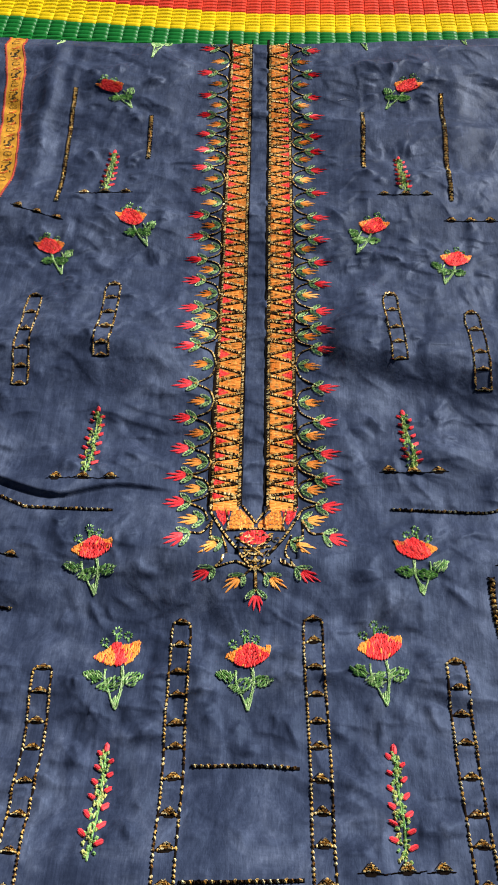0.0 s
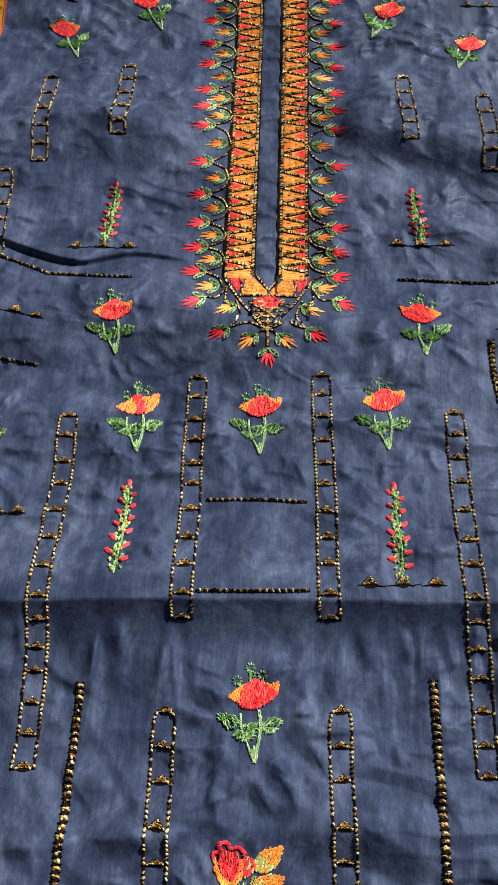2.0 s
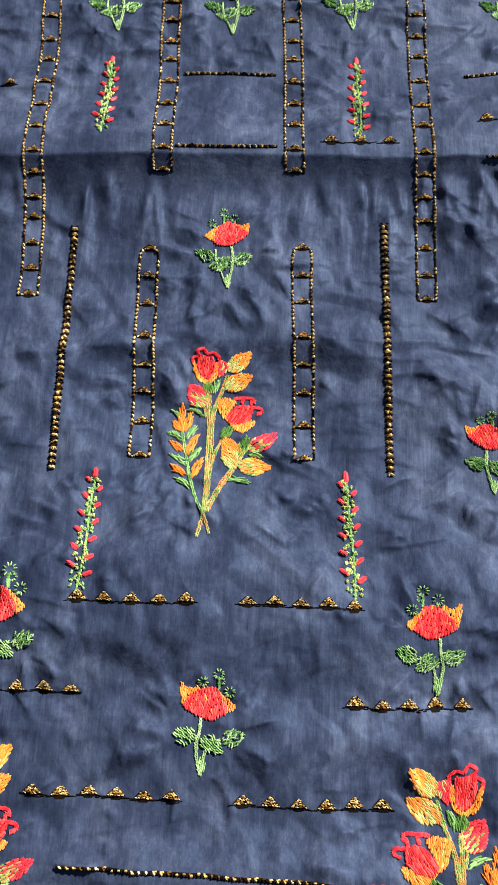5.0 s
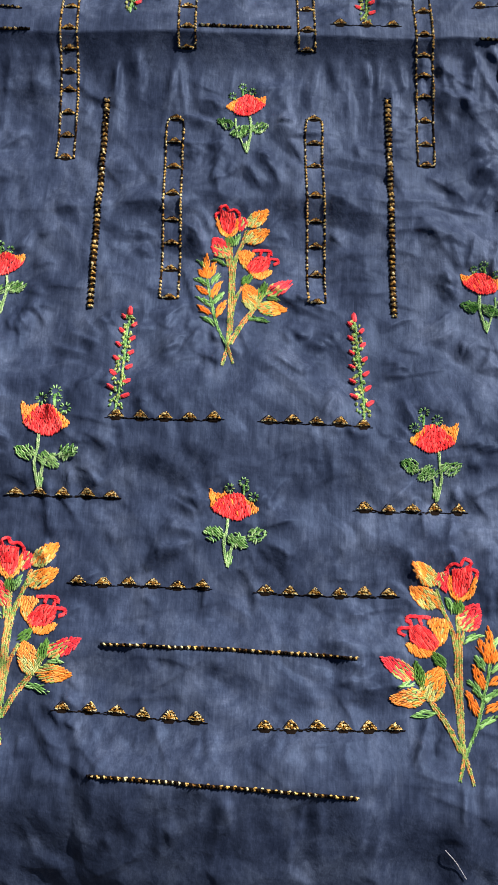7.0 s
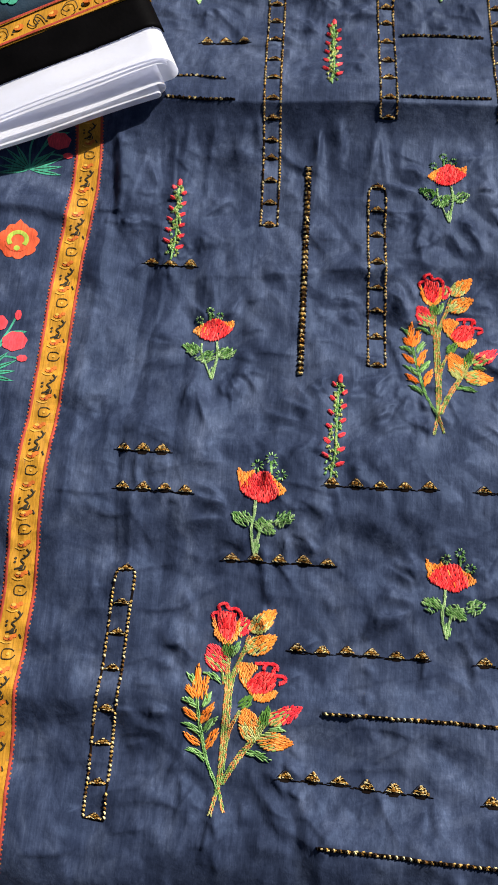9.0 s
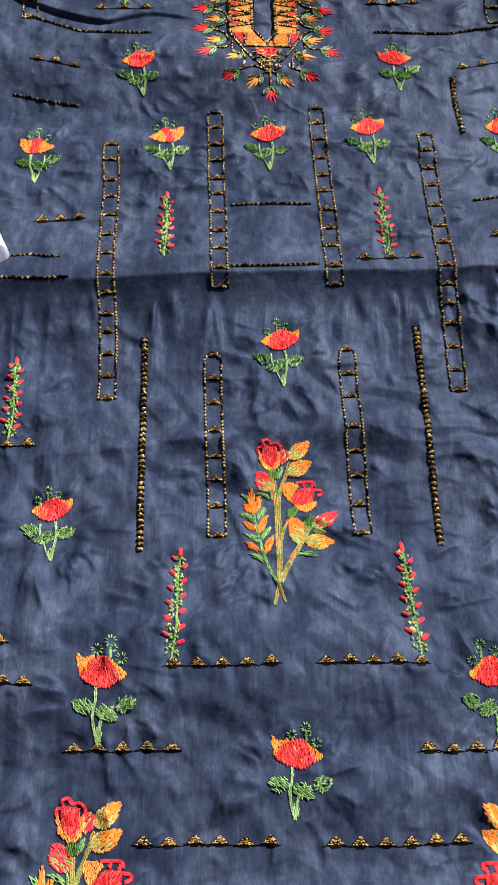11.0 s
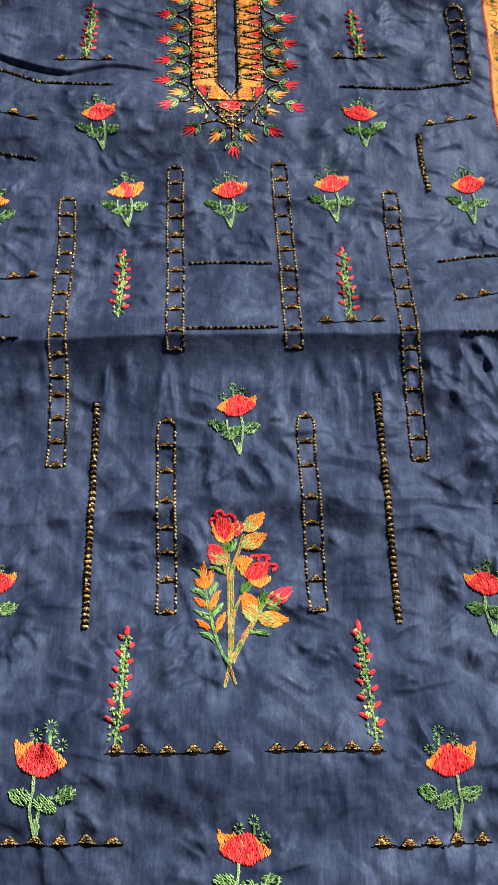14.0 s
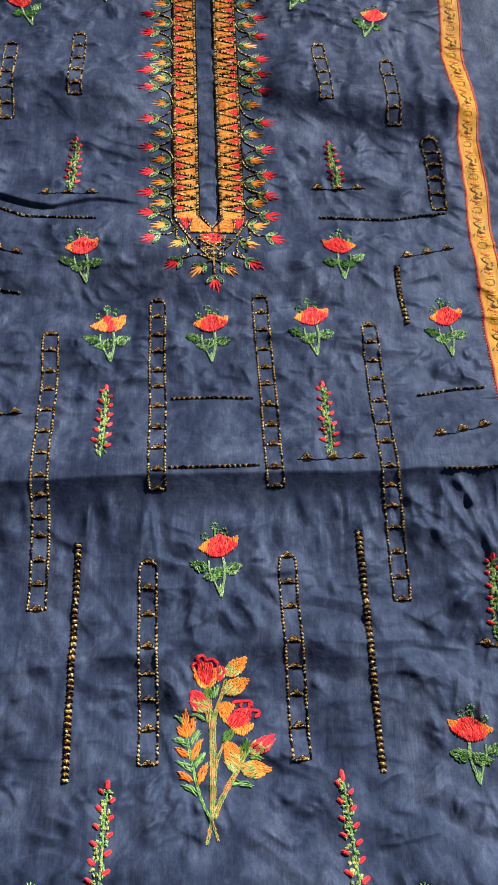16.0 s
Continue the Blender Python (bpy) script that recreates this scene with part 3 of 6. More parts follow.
# ---- thread and ribbon geometry ----
class Weave:
    """Collects strands, beads and cords of one part, then lays them on the cloth."""

    def __init__(self):
        self.verts, self.faces, self.mats, self.count = [], [], [], 0

    def add(self, v, f, m):
        self.verts.append(v)
        self.faces += (np.asarray(f) + self.count).tolist() if not isinstance(f, list) else [[i + self.count for i in q] for q in f]
        self.mats += [m] * len(f)
        self.count += len(v)

    def strands(self, a, b, w=0.0007, h=0.00042, lift=0.0002, m=0):
        """Stitches from the places a to the places b."""
        a, b = np.atleast_2d(a).astype(float), np.atleast_2d(b).astype(float)
        if not len(a):
            return self
        d = b - a
        n = np.hypot(d[:, 0], d[:, 1])[:, None] + 1e-9
        s = np.stack([-d[:, 1], d[:, 0]], 1) / n * (w / 2)
        p, q = a + d * 0.22, b - d * 0.22
        xy = np.stack([a, p + s, p, p - s, q + s, q, q - s, b], 1)
        z = np.array([0, 0.15, 1, 0.15, 0.15, 1, 0.15, 0]) * h + lift
        v = np.concatenate([xy, np.broadcast_to(z[None, :, None], (len(a), 8, 1))], 2).reshape(-1, 3)
        f = []
        for k in range(len(a)):
            o = 8 * k + self.count
            f += [(o, o + 2, o + 1), (o, o + 3, o + 2), (o + 1, o + 2, o + 5, o + 4), (o + 2, o + 3, o + 6, o + 5), (o + 4, o + 5, o + 7), (o + 5, o + 6, o + 7)]
        self.verts.append(v)
        self.faces += f
        self.mats += [m] * len(f)
        self.count += len(v)
        return self

    def beads(self, c, r=0.0008, h=0.0012, lift=0.0002, m=0, stretch=1.0, turn=0.0):
        """Small domes at the places c."""
        c = np.atleast_2d(c).astype(float)
        for k, (x, y) in enumerate(c):
            r1 = r * random.uniform(0.65, 1.2)
            tilt = random.uniform(-0.35, 0.35)
            v = []
            for rad, z in ((1.0, 0.0), (0.72, 0.65)):
                for i in range(6):
                    a = i * math.pi / 3
                    u, w = rad * r1 * stretch * math.cos(a), rad * r1 * math.sin(a)
                    v.append((x + u * math.cos(turn) - w * math.sin(turn), y + u * math.sin(turn) + w * math.cos(turn), lift + h * z * (1 + tilt * math.cos(a))))
            v.append((x, y, lift + h))
            f = [[i, (i + 1) % 6, 6 + (i + 1) % 6, 6 + i] for i in range(6)] + [[6 + i, 6 + (i + 1) % 6, 12] for i in range(6)]
            self.add(np.array(v), f, m)
        return self

    def cord(self, path, w=0.0012, h=0.0009, lift=0.0001, m=0):
        """A cord of rounded section along a path."""
        p = np.asarray(path, float)
        d = np.gradient(p, axis=0)
        d /= np.hypot(d[:, 0], d[:, 1])[:, None] + 1e-9
        s = np.stack([-d[:, 1], d[:, 0]], 1)
        rows = []
        for off, z in ((0.5, 0.0), (0.36, 0.7), (0.0, 1.0), (-0.36, 0.7), (-0.5, 0.0)):
            rows.append(np.concatenate([p + s * off * w, np.full((len(p), 1), lift + h * z)], 1))
        v = np.stack(rows, 1).reshape(-1, 3)
        f = [[5 * i + j, 5 * i + j + 1, 5 * i + j + 6, 5 * i + j + 5] for i in range(len(p) - 1) for j in range(4)]
        self.add(v, [[q[0], q[3], q[2], q[1]] for q in f], m)
        return self

    def sheet(self, rim, lift=0.0004, m=0):
        """A flat printed or laid patch inside a convex rim."""
        p = np.asarray(rim, float)
        c = p.mean(0)
        v = np.concatenate([np.vstack([c, (p + c) / 2, p]), np.full((2 * len(p) + 1, 1), lift)], 1)
        n = len(p)
        f = [[0, 1 + i, 1 + (i + 1) % n] for i in range(n)] + [[1 + i, 1 + n + i, 1 + n + (i + 1) % n, 1 + (i + 1) % n] for i in range(n)]
        self.add(v, f, m)
        return self

    def make(self, name, parent, mats, label="", base=None):
        v = np.concatenate(self.verts)
        if base is None:
            # the cloth is gathered where it stands up, which draws the needlework towards the foot of each wave
            y0, k = v[:, 1].copy(), np.clip(0.9 + 1.1 * v[:, 1], 0.05, 1.6)
            for _ in range(7):
                v[:, 1] = 0.5 * v[:, 1] + 0.5 * (y0 - k * height(v[:, 0], v[:, 1]))
            v[:, 0] += (v[:, 0] + 0.05) * sink(v[:, 0], v[:, 1]) / 0.6
            v[:, 2] += height(v[:, 0], v[:, 1])
            tri = [np.asarray(q) for q in self.faces]
            keep = [i for i, q in enumerate(tri) if v[q[0], 1] < edge(v[q[0], 0]) - 0.0008] if v[:, 1].max() > 0.63 else None
            if keep is not None:
                if not keep:
                    return None
                self.faces, self.mats = [self.faces[i] for i in keep], [self.mats[i] for i in keep]
                used = np.unique(np.concatenate([tri[i] for i in keep]))
                place = np.zeros(len(v), int)
                place[used] = np.arange(len(used))
                v, self.faces = v[used], [place[list(q)].tolist() for q in self.faces]
        else:
            v[:, 2] += base
        me = bpy.data.meshes.new(name)
        me.from_pydata(v.tolist(), [], self.faces)
        for m in mats:
            me.materials.append(m)
        me.polygons.foreach_set("material_index", self.mats)
        me.update()
        ob = new(name, me)
        ob.parent = parent
        if label:
            ob["label"] = label
        return ob


def curve(points, n=24):
    """A smooth path through a few places."""
    p = np.asarray(points, float)
    t = np.linspace(0, len(p) - 1, n)
    q = np.vstack([2 * p[0] - p[1], p, 2 * p[-1] - p[-2]])
    i = np.minimum(t.astype(int), len(p) - 2)
    u = (t - i)[:, None]
    a, b, c, d = q[i], q[i + 1], q[i + 2], q[i + 3]
    return 0.5 * (2 * b + (c - a) * u + (2 * a - 5 * b + 4 * c - d) * u ** 2 + (3 * b - a - 3 * c + d) * u ** 3)


def poly_stitches(rim, angle, sp=0.00075, length=0.0035):
    """Rows of stitches that fill a convex patch."""
    p = np.asarray(rim, float)
    c, u = p.mean(0), np.array([math.cos(angle), math.sin(angle)])
    n = np.array([-u[1], u[0]])
    q = np.stack([(p - c) @ u, (p - c) @ n], 1)
    a0, a1 = [], []
    for v in np.arange(q[:, 1].min() + sp / 2, q[:, 1].max(), sp):
        cuts = []
        for i in range(len(q)):
            (xa, ya), (xb, yb) = q[i], q[(i + 1) % len(q)]
            if (ya - v) * (yb - v) < 0:
                cuts.append(xa + (xb - xa) * (v - ya) / (yb - ya))
        if len(cuts) < 2:
            continue
        pos, hi = min(cuts), max(cuts)
        while pos < hi - 0.0004:
            e = min(pos + length * random.uniform(0.6, 1.1), hi)
            a0.append(c + u * pos + n * v)
            a1.append(c + u * (e + 0.0003) + n * v)
            pos = e
    return np.array(a0), np.array(a1)


def petal_stitches(base, tip, width, sp=0.00062, length=0.0030, belly=0.75, slant=0.0):
    """Rows of staggered stitches that fill a leaf or petal shape; gives their ends."""
    base, tip = np.array(base, float), np.array(tip, float)
    ax = tip - base
    n = float(np.hypot(*ax))
    ax /= n
    sd_ = np.array([-ax[1], ax[0]])
    al = np.linspace(0, 1, 60)
    hw = width / 2 * np.sin(np.pi * al ** belly) ** 0.75
    a0, a1 = [], []
    rows = max(2, int(width / sp))
    for k in range(rows):
        b = (k + 0.5) / rows * width - width / 2
        inside = np.nonzero(hw >= abs(b))[0]
        if len(inside) < 2:
            continue
        lo, hi = al[inside[0]] * n, al[inside[-1]] * n
        pos = lo - random.uniform(0, 0.35) * length
        while pos < hi:
            e = min(pos + length * random.uniform(0.85, 1.15), hi + random.uniform(0, 0.0004))
            s = max(pos, lo - 0.0003)
            if e - s > 0.0006:
                j = random.uniform(-0.3, 0.3) * sp
                a0.append(base + ax * s + sd_ * (b + j - slant * (e - s) / 2))
                a1.append(base + ax * e + sd_ * (b + j + slant * (e - s) / 2))
            pos = e - 0.0003
    return np.array(a0), np.array(a1)


def frame_at(x, y, tx, ty, reach, mirror=False, wide=None):
    """Places a motif drawn in units: its origin at (x, y), its point (0, reach) at (tx, ty)."""
    up = np.array([tx - x, ty - y]) / reach
    s = float(np.hypot(*up))
    side = np.array([up[1], -up[0]]) * (-1 if mirror else 1) * (wide / s if wide else 1)
    return (lambda u, v: (x + side[0] * u + up[0] * v, y + side[1] * u + up[1] * v)), s


# ---- where the embroidery lies ----
# stem end, middle of the blossom, kind of rose, turned over
ROSES_TOP = [
    (-0.1366, 0.5419, -0.1577, 0.5781, 3, 1), (0.1007, 0.5446, 0.1199, 0.5842, 3, 0), (-0.1039, 0.3387, -0.1183, 0.3763, 3, 1),
    (0.0682, 0.3335, 0.0814, 0.3688, 3, 0), (-0.1696, 0.3019, -0.1829, 0.3361, 3, 1), (0.1356, 0.2979, 0.1457, 0.3276, 3, 0),
    (-0.1254, 0.6320, -0.1132, 0.6881, 3, 0), (-0.2212, 0.6523, -0.2130, 0.7041, 3, 0), (0.0862, 0.6498, 0.0744, 0.6970, 3, 1),
    (0.1845, 0.6592, 0.1771, 0.7044, 3, 1),
]
ROSES_MID = [
    (-0.1028, 0.0033, -0.1071, 0.0400, 0, 0), (0.0997, 0.0113, 0.0974, 0.0449, 0, 1), (-0.0799, -0.0701, -0.0827, -0.0362, 2, 0),
    (-0.0049, -0.0693, -0.0063, -0.0345, 0, 0), (0.0736, -0.0619, 0.0712, -0.0268, 0, 0), (0.0010, -0.2543, -0.0010, -0.2189, 0, 0),
    (0.1767, -0.0612, 0.1749, -0.0250, 0, 0), (-0.1808, -0.0829, -0.1822, -0.0485, 2, 1),
]
ROSES_LOW = [
    (0.1574, -0.3758, 0.1555, -0.3430, 0, 1), (-0.1474, -0.3787, -0.1494, -0.3456, 0, 0), (-0.1116, -0.4913, -0.1129, -0.4455, 1, 0),
    (0.1229, -0.4871, 0.1226, -0.4464, 1, 1), (0.0009, -0.5317, 0.0009, -0.4942, 1, 0),
]
# foot and tip of the flower spikes
SPIKES = [
    (-0.1478, 0.4119, -0.1464, 0.4726), (0.1104, 0.4160, 0.1083, 0.4675), (-0.1207, 0.1002, -0.1190, 0.1599), (0.1008, 0.1081, 0.0955, 0.1615),
    (-0.0818, -0.1483, -0.0817, -0.0913), (0.0780, -0.1470, 0.0759, -0.0854), (-0.0702, -0.4394, -0.0662, -0.3705), (0.0789, -0.4383, 0.0735, -0.3678),
    (-0.1811, -0.2950, -0.1804, -0.2338), (0.1816, -0.2881, 0.1822, -0.2220),
]
# foot, top of the upper bud, turned over
BOUQUETS = [(-0.0048, -0.4053, -0.0107, -0.2951, 0), (-0.1208, -0.6374, -0.1259, -0.5211, 0), (0.1332, -0.6424, 0.1378, -0.5211, 1)]
# lower end, upper end, number of cells
LADDERS = [
    (-0.1792, 0.1814, -0.1859, 0.2778, 5), (-0.1222, 0.2131, -0.1248, 0.2927, 5), (0.0952, 0.2153, 0.0915, 0.2861, 4), (0.1540, 0.1838, 0.1528, 0.2663, 4),
    (-0.0418, -0.1745, -0.0466, -0.0119, 10), (0.0390, -0.1718, 0.0320, -0.0065, 10), (-0.1182, -0.2650, -0.1253, -0.0445, 13), (0.1204, -0.2574, 0.1143, -0.0320, 13),
    (-0.0435, -0.3626, -0.0470, -0.2295, 7), (0.0502, -0.3610, 0.0450, -0.2244, 7), (-0.1974, 0.0856, -0.2029, 0.1720, 5), (0.1837, 0.0861, 0.1826, 0.1696, 5),
    (-0.1858, -0.6474, -0.1853, -0.5029, 7),
]
# gold braids: ends and width
BRAIDS = [
    (-0.1865, 0.3974, -0.1926, 0.5754, 30), (-0.1154, 0.4610, -0.1176, 0.5298, 30), (0.0770, 0.4515, 0.0787, 0.5365, 30), (0.1496, 0.4050, 0.1525, 0.5699, 30),
    (-0.0917, -0.3719, -0.0939, -0.2185, 32), (0.0992, -0.3687, 0.0944, -0.2081, 32), (0.1446, -0.0303, 0.1415, 0.0256, 30),
]
BRAIDS_ACROSS = [
    (-0.2022, 0.0881, -0.1560, 0.0712, 22), (-0.1560, 0.0712, -0.0978, 0.0705, 22), (0.0844, 0.0745, 0.1440, 0.0735, 22), (0.1440, 0.0735, 0.1890, 0.0825, 22),
    (-0.0334, -0.1019, 0.0250, -0.1004, 22), (-0.0336, -0.1557, 0.0275, -0.1536, 24), (-0.2040, 0.0030, -0.1525, -0.0081, 22), (-0.1950, -0.1490, -0.1545, -0.1490, 12),
    (-0.1941, -0.1668, -0.1470, -0.1658, 24), (0.1456, -0.0962, 0.1973, -0.0888, 22), (0.1554, -0.1548, 0.2020, -0.1523, 25),
    (-0.0669, -0.5788, 0.0755, -0.5797, 24), (-0.0672, -0.6479, 0.0751, -0.6522, 25),
]
# rows of gold triangles: ends, number
ROWS = [
    (-0.2186, 0.3903, -0.1831, 0.3756, 3), (0.1473, 0.3779, 0.1793, 0.3786, 3), (-0.1865, 0.0405, -0.1582, 0.0341, 3), (-0.1719, -0.1184, -0.1457, -0.1156, 3),
    (0.1511, 0.0360, 0.1850, 0.0441, 3), (0.1564, -0.1280, 0.1894, -0.1206, 3), (-0.1401, 0.0972, -0.1031, 0.0974, 3), (0.0837, 0.1062, 0.1170, 0.1081, 3),
    (-0.1653, 0.4099, -0.1301, 0.4123, 3), (0.0928, 0.4132, 0.1287, 0.4140, 3), (0.0603, -0.1485, 0.0965, -0.1472, 3),
]
ROWS_LOW = [
    (-0.0692, -0.4425, -0.0112, -0.4415, 5), (0.0216, -0.4407, 0.0782, -0.4410, 5), (-0.1939, -0.2988, -0.1681, -0.2992, 3), (0.1728, -0.2885, 0.1914, -0.2905, 3),
    (-0.1252, -0.4943, -0.0690, -0.4934, 5), (0.0799, -0.4943, 0.1359, -0.4930, 5), (-0.0835, -0.5453, -0.0131, -0.5448, 6), (0.0233, -0.5461, 0.0942, -0.5449, 6),
    (-0.0858, -0.6160, -0.0129, -0.6178, 6), (0.0252, -0.6190, 0.0961, -0.6173, 6), (-0.1958, -0.4286, -0.1724, -0.4281, 3), (-0.1937, -0.4537, -0.1558, -0.4532, 4),
]
for x, y, tx, ty, kind, turned in ROSES_TOP + ROSES_MID + ROSES_LOW:
    pucker((x + tx) / 2, (y + ty) / 2, 0.030, 20)
for x, y, tx, ty in SPIKES:
    pucker((x + tx) / 2, (y + ty) / 2, 0.028, 18)
for x, y, tx, ty, turned in BOUQUETS:
    pucker((x + tx) / 2, (y + ty) / 2, 0.062, 38)
for x, y, tx, ty, n in LADDERS:
    for k in range(n):
        f = (k + 0.5) / n
        side = rng.choice((-1, 1)) * 0.007
        cx, cy = x + (tx - x) * f + side, y + (ty - y) * f + rng.normal(0, 0.004)
        fold(cx, cy, cx + side * rng.uniform(1.2, 3.6), cy + rng.normal(0, 0.004), rng.uniform(0.0008, 0.0019), 0.0055, 0.0020, rng.normal(0, 0.001), True, 0.4)
for x, y, tx, ty, n in ROWS + ROWS_LOW + BRAIDS_ACROSS:
    for k in range(5):
        f = rng.random()
        cx, cy = x + (tx - x) * f, y + (ty - y) * f + rng.choice((-1, 1)) * 0.004
        fold(cx, cy, cx + rng.normal(0, 0.003), cy + math.copysign(rng.uniform(0.006, 0.016), cy - y), rng.uniform(0.0005, 0.0012), 0.003, 0.003, 0, False, 0.45)

def evened(field, n):
    """The field averaged over n samples along the length."""
    c = np.cumsum(np.pad(field, ((n // 2 + 1, n // 2), (0, 0)), "edge"), 0)
    return (c[n:] - c[:-n])[:field.shape[0]] / n


# where creases pile up the cloth eases
steep = np.clip((np.abs(np.gradient(HG, axis=0)) / STEP - 0.78) / 0.32, 0, 1)
steep = np.clip(evened(steep, 11) * 2.5, 0, 1)
HG = HG * (1 - steep) + evened(HG, 7) * steep

# broad faces never turn quite away from the light
soft = evened(HG, 7)
lean = (np.gradient(soft, axis=1) * math.sin(radians(SUN_AZ)) + np.gradient(soft, axis=0) * math.cos(radians(SUN_AZ))) / STEP
lean = np.clip(evened(np.clip((lean - 0.46) / 0.22, 0, 1), 9) * 1.6, 0, 0.8)
HG = HG * (1 - lean) + evened(HG, 15) * lean

# the pressed fold across the whole width: a straight crest, quiet flanks and fine gathers hanging below it
crest = np.interp(GX, (-0.42, -0.135, -0.061, 0.006, 0.079, 0.115, 0.140, 0.160, 0.38), (-0.1880, -0.1782, -0.1744, -0.1718, -0.1690, -0.1688, -0.1676, -0.1672, -0.1650))
crest = np.convolve(np.pad(crest, 6, "edge"), np.ones(13) / 13, "valid")[None, :] + 0.0006 * lattice(0.03, 0.9, 21)
drop = YY - crest
calm = 1 - 0.80 * np.exp(-(drop / np.where(drop > 0, 0.018, 0.034)) ** 2)
near_mean = HG[np.abs(drop) < 0.03].mean()
HG = near_mean + (HG - near_mean) * calm
tall = 0.0185 + 0.0020 * lattice(0.05, 0.9, 22)
reach = 0.0250 * (1 + 0.22 * lattice(0.035, 0.9, 23) + 0.15 * lattice(0.011, 0.9, 24))
HG += tall * np.where(drop > 0, np.exp(-(drop / 0.050) ** 2), 0.44 * np.exp(np.minimum(drop, 0) / 0.028) + 0.56 * np.clip(1 + drop / reach, 0, 1) ** 1.6)
for k in range(64):
    x = rng.uniform(-0.21, 0.21)
    y = -0.176 + 0.04 * x - rng.uniform(0.004, 0.014)
    fold(x + rng.normal(0, 0.005), y - rng.uniform(0.025, 0.075), x, y, rng.uniform(0.0003, 0.0010), rng.uniform(0.0020, 0.0060), rng.uniform(0.0012, 0.0030), 0, False, 0.35)
for k in range(34):
    x = rng.uniform(-0.20, 0.20)
    y = -0.176 + 0.04 * x - rng.uniform(0.001, 0.006)
    fold(x + rng.normal(0, 0.004), y - rng.uniform(0.022, 0.050), x, y, rng.uniform(0.0012, 0.0026), rng.uniform(0.0030, 0.0060), rng.uniform(0.0020, 0.0036), 0, False, 0.40)
for x, y, tx, ty, h in ((0.128, -0.172, 0.160, -0.230, 0.0022), (0.150, -0.170, 0.180, -0.224, 0.0030), (0.170, -0.170, 0.188, -0.240, 0.0030), (0.186, -0.172, 0.194, -0.235, 0.0026), (-0.118, -0.200, -0.088, -0.222, 0.0022)):
    fold(tx, ty, x, y, h, 0.0030, 0.0060, 0.003, False, 0.3)
stiff = 0.92 * np.exp(-(((XX - (-0.0068 - 0.022 * (YY - 0.072))) / 0.033) ** 6)) * (np.abs(np.abs(XX - (-0.0068 - 0.022 * (YY - 0.072))) - 0.0185) < 0.0105) * (YY > 0.03)
HG = HG * (1 - stiff) + evened(HG, 101) * stiff
# crimps inside the neck slit
for k in range(34):
    y = 0.085 + 0.0170 * k + rng.uniform(-0.006, 0.006)
    x = -0.0068 - 0.022 * (y - 0.072)
    fold(x - 0.0085, y + rng.normal(0, 0.0015), x + 0.0085, y + rng.normal(0, 0.0015), rng.uniform(0.0006, 0.0016), 0.006, 0.0020, 0.0, True, 0.15)
for xa, ya, xb, yb, h, far, near in ((-0.2270, -0.200, -0.2196, -0.256, 0.0032, 0.0070, 0.0018), (-0.2360, -0.2602, -0.2160, -0.2612, 0.0018, 0.008, 0.0014), (-0.2290, -0.2688, -0.2180, -0.2692, 0.0014, 0.006, 0.0014),
                                     (0.2000, 0.0100, 0.2290, -0.0115, 0.0016, 0.010, 0.0014),
                                     (0.1915, -0.1680, 0.1900, -0.2260, 0.0041, 0.0060, 0.0029), (0.1830, -0.2860, 0.1862, -0.3520, 0.0037, 0.0080, 0.0026), (0.1575, -0.3740, 0.1800, -0.4460, 0.0024, 0.0090, 0.0020),
                                     (0.1590, -0.1720, 0.1765, -0.1960, 0.0032, 0.0070, 0.0023), (0.1230, -0.1830, 0.1570, -0.2080, 0.0025, 0.0090, 0.0023), (0.1500, -0.3040, 0.1435, -0.3330, 0.0027, 0.0060, 0.0023),
                                     (0.1090, -0.3060, 0.1440, -0.3160, 0.0019, 0.0090, 0.0021), (0.1200, -0.2640, 0.1500, -0.2870, 0.0021, 0.0080, 0.0021), (0.1660, -0.3060, 0.1575, -0.3410, 0.0027, 0.0060, 0.0023)):
    fold(xa, ya, xb, yb, h, far, near, 0.001, True, 0.2)
# the last braid sits on a brow: the hem falls away below it, fluted above and below
fold(-0.34, -0.655, 0.34, -0.660, 0.0040, 0.030, 0.026, 0.0, False, 0.10)
fold(-0.085, -0.6500, 0.085, -0.6545, 0.0036, 0.024, 0.013, 0.0, False, 0.12)
for k in range(34):
    x = rng.uniform(-0.085, 0.095)
    up = k % 3 == 0
    y = (-0.622 if up else -0.655) - rng.uniform(0, 0.004)
    fold(x + rng.normal(0, 0.003), y - (rng.uniform(0.016, 0.024) if up else rng.uniform(0.014, 0.040)), x, y, rng.uniform(0.0006, 0.0015), rng.uniform(0.0030, 0.0060), rng.uniform(0.0020, 0.0035), 0, False, 0.35)
# a soft fold that shades the ladder beside the printed border
fold(0.1935, 0.078, 0.1915, 0.178, 0.0058, 0.0062, 0.0120, 0.0, False, 0.2)
# the overlapped crease beside the neckline: a step with a shadowed lip
tuck = np.interp(GX, (-0.230, -0.1763, -0.1619, -0.1461, -0.1329, -0.1193, -0.1051, -0.0875, -0.0630), (0.112, 0.0918, 0.0850, 0.0785, 0.0773, 0.0822, 0.0862, 0.0884, 0.0868))
tuck = np.convolve(np.pad(tuck, 7, "edge"), np.ones(15) / 15, "valid")[None, :]
rise = np.interp(GX, (-0.235, -0.20, -0.15, -0.075, -0.058), (0.0, 0.0046, 0.0046, 0.0028, 0.0))[None, :]
quiet = 0.9 * np.exp(-((YY - tuck) / 0.012) ** 2) * (rise > 0)
HG = HG * (1 - quiet) + evened(HG, 31) * quiet
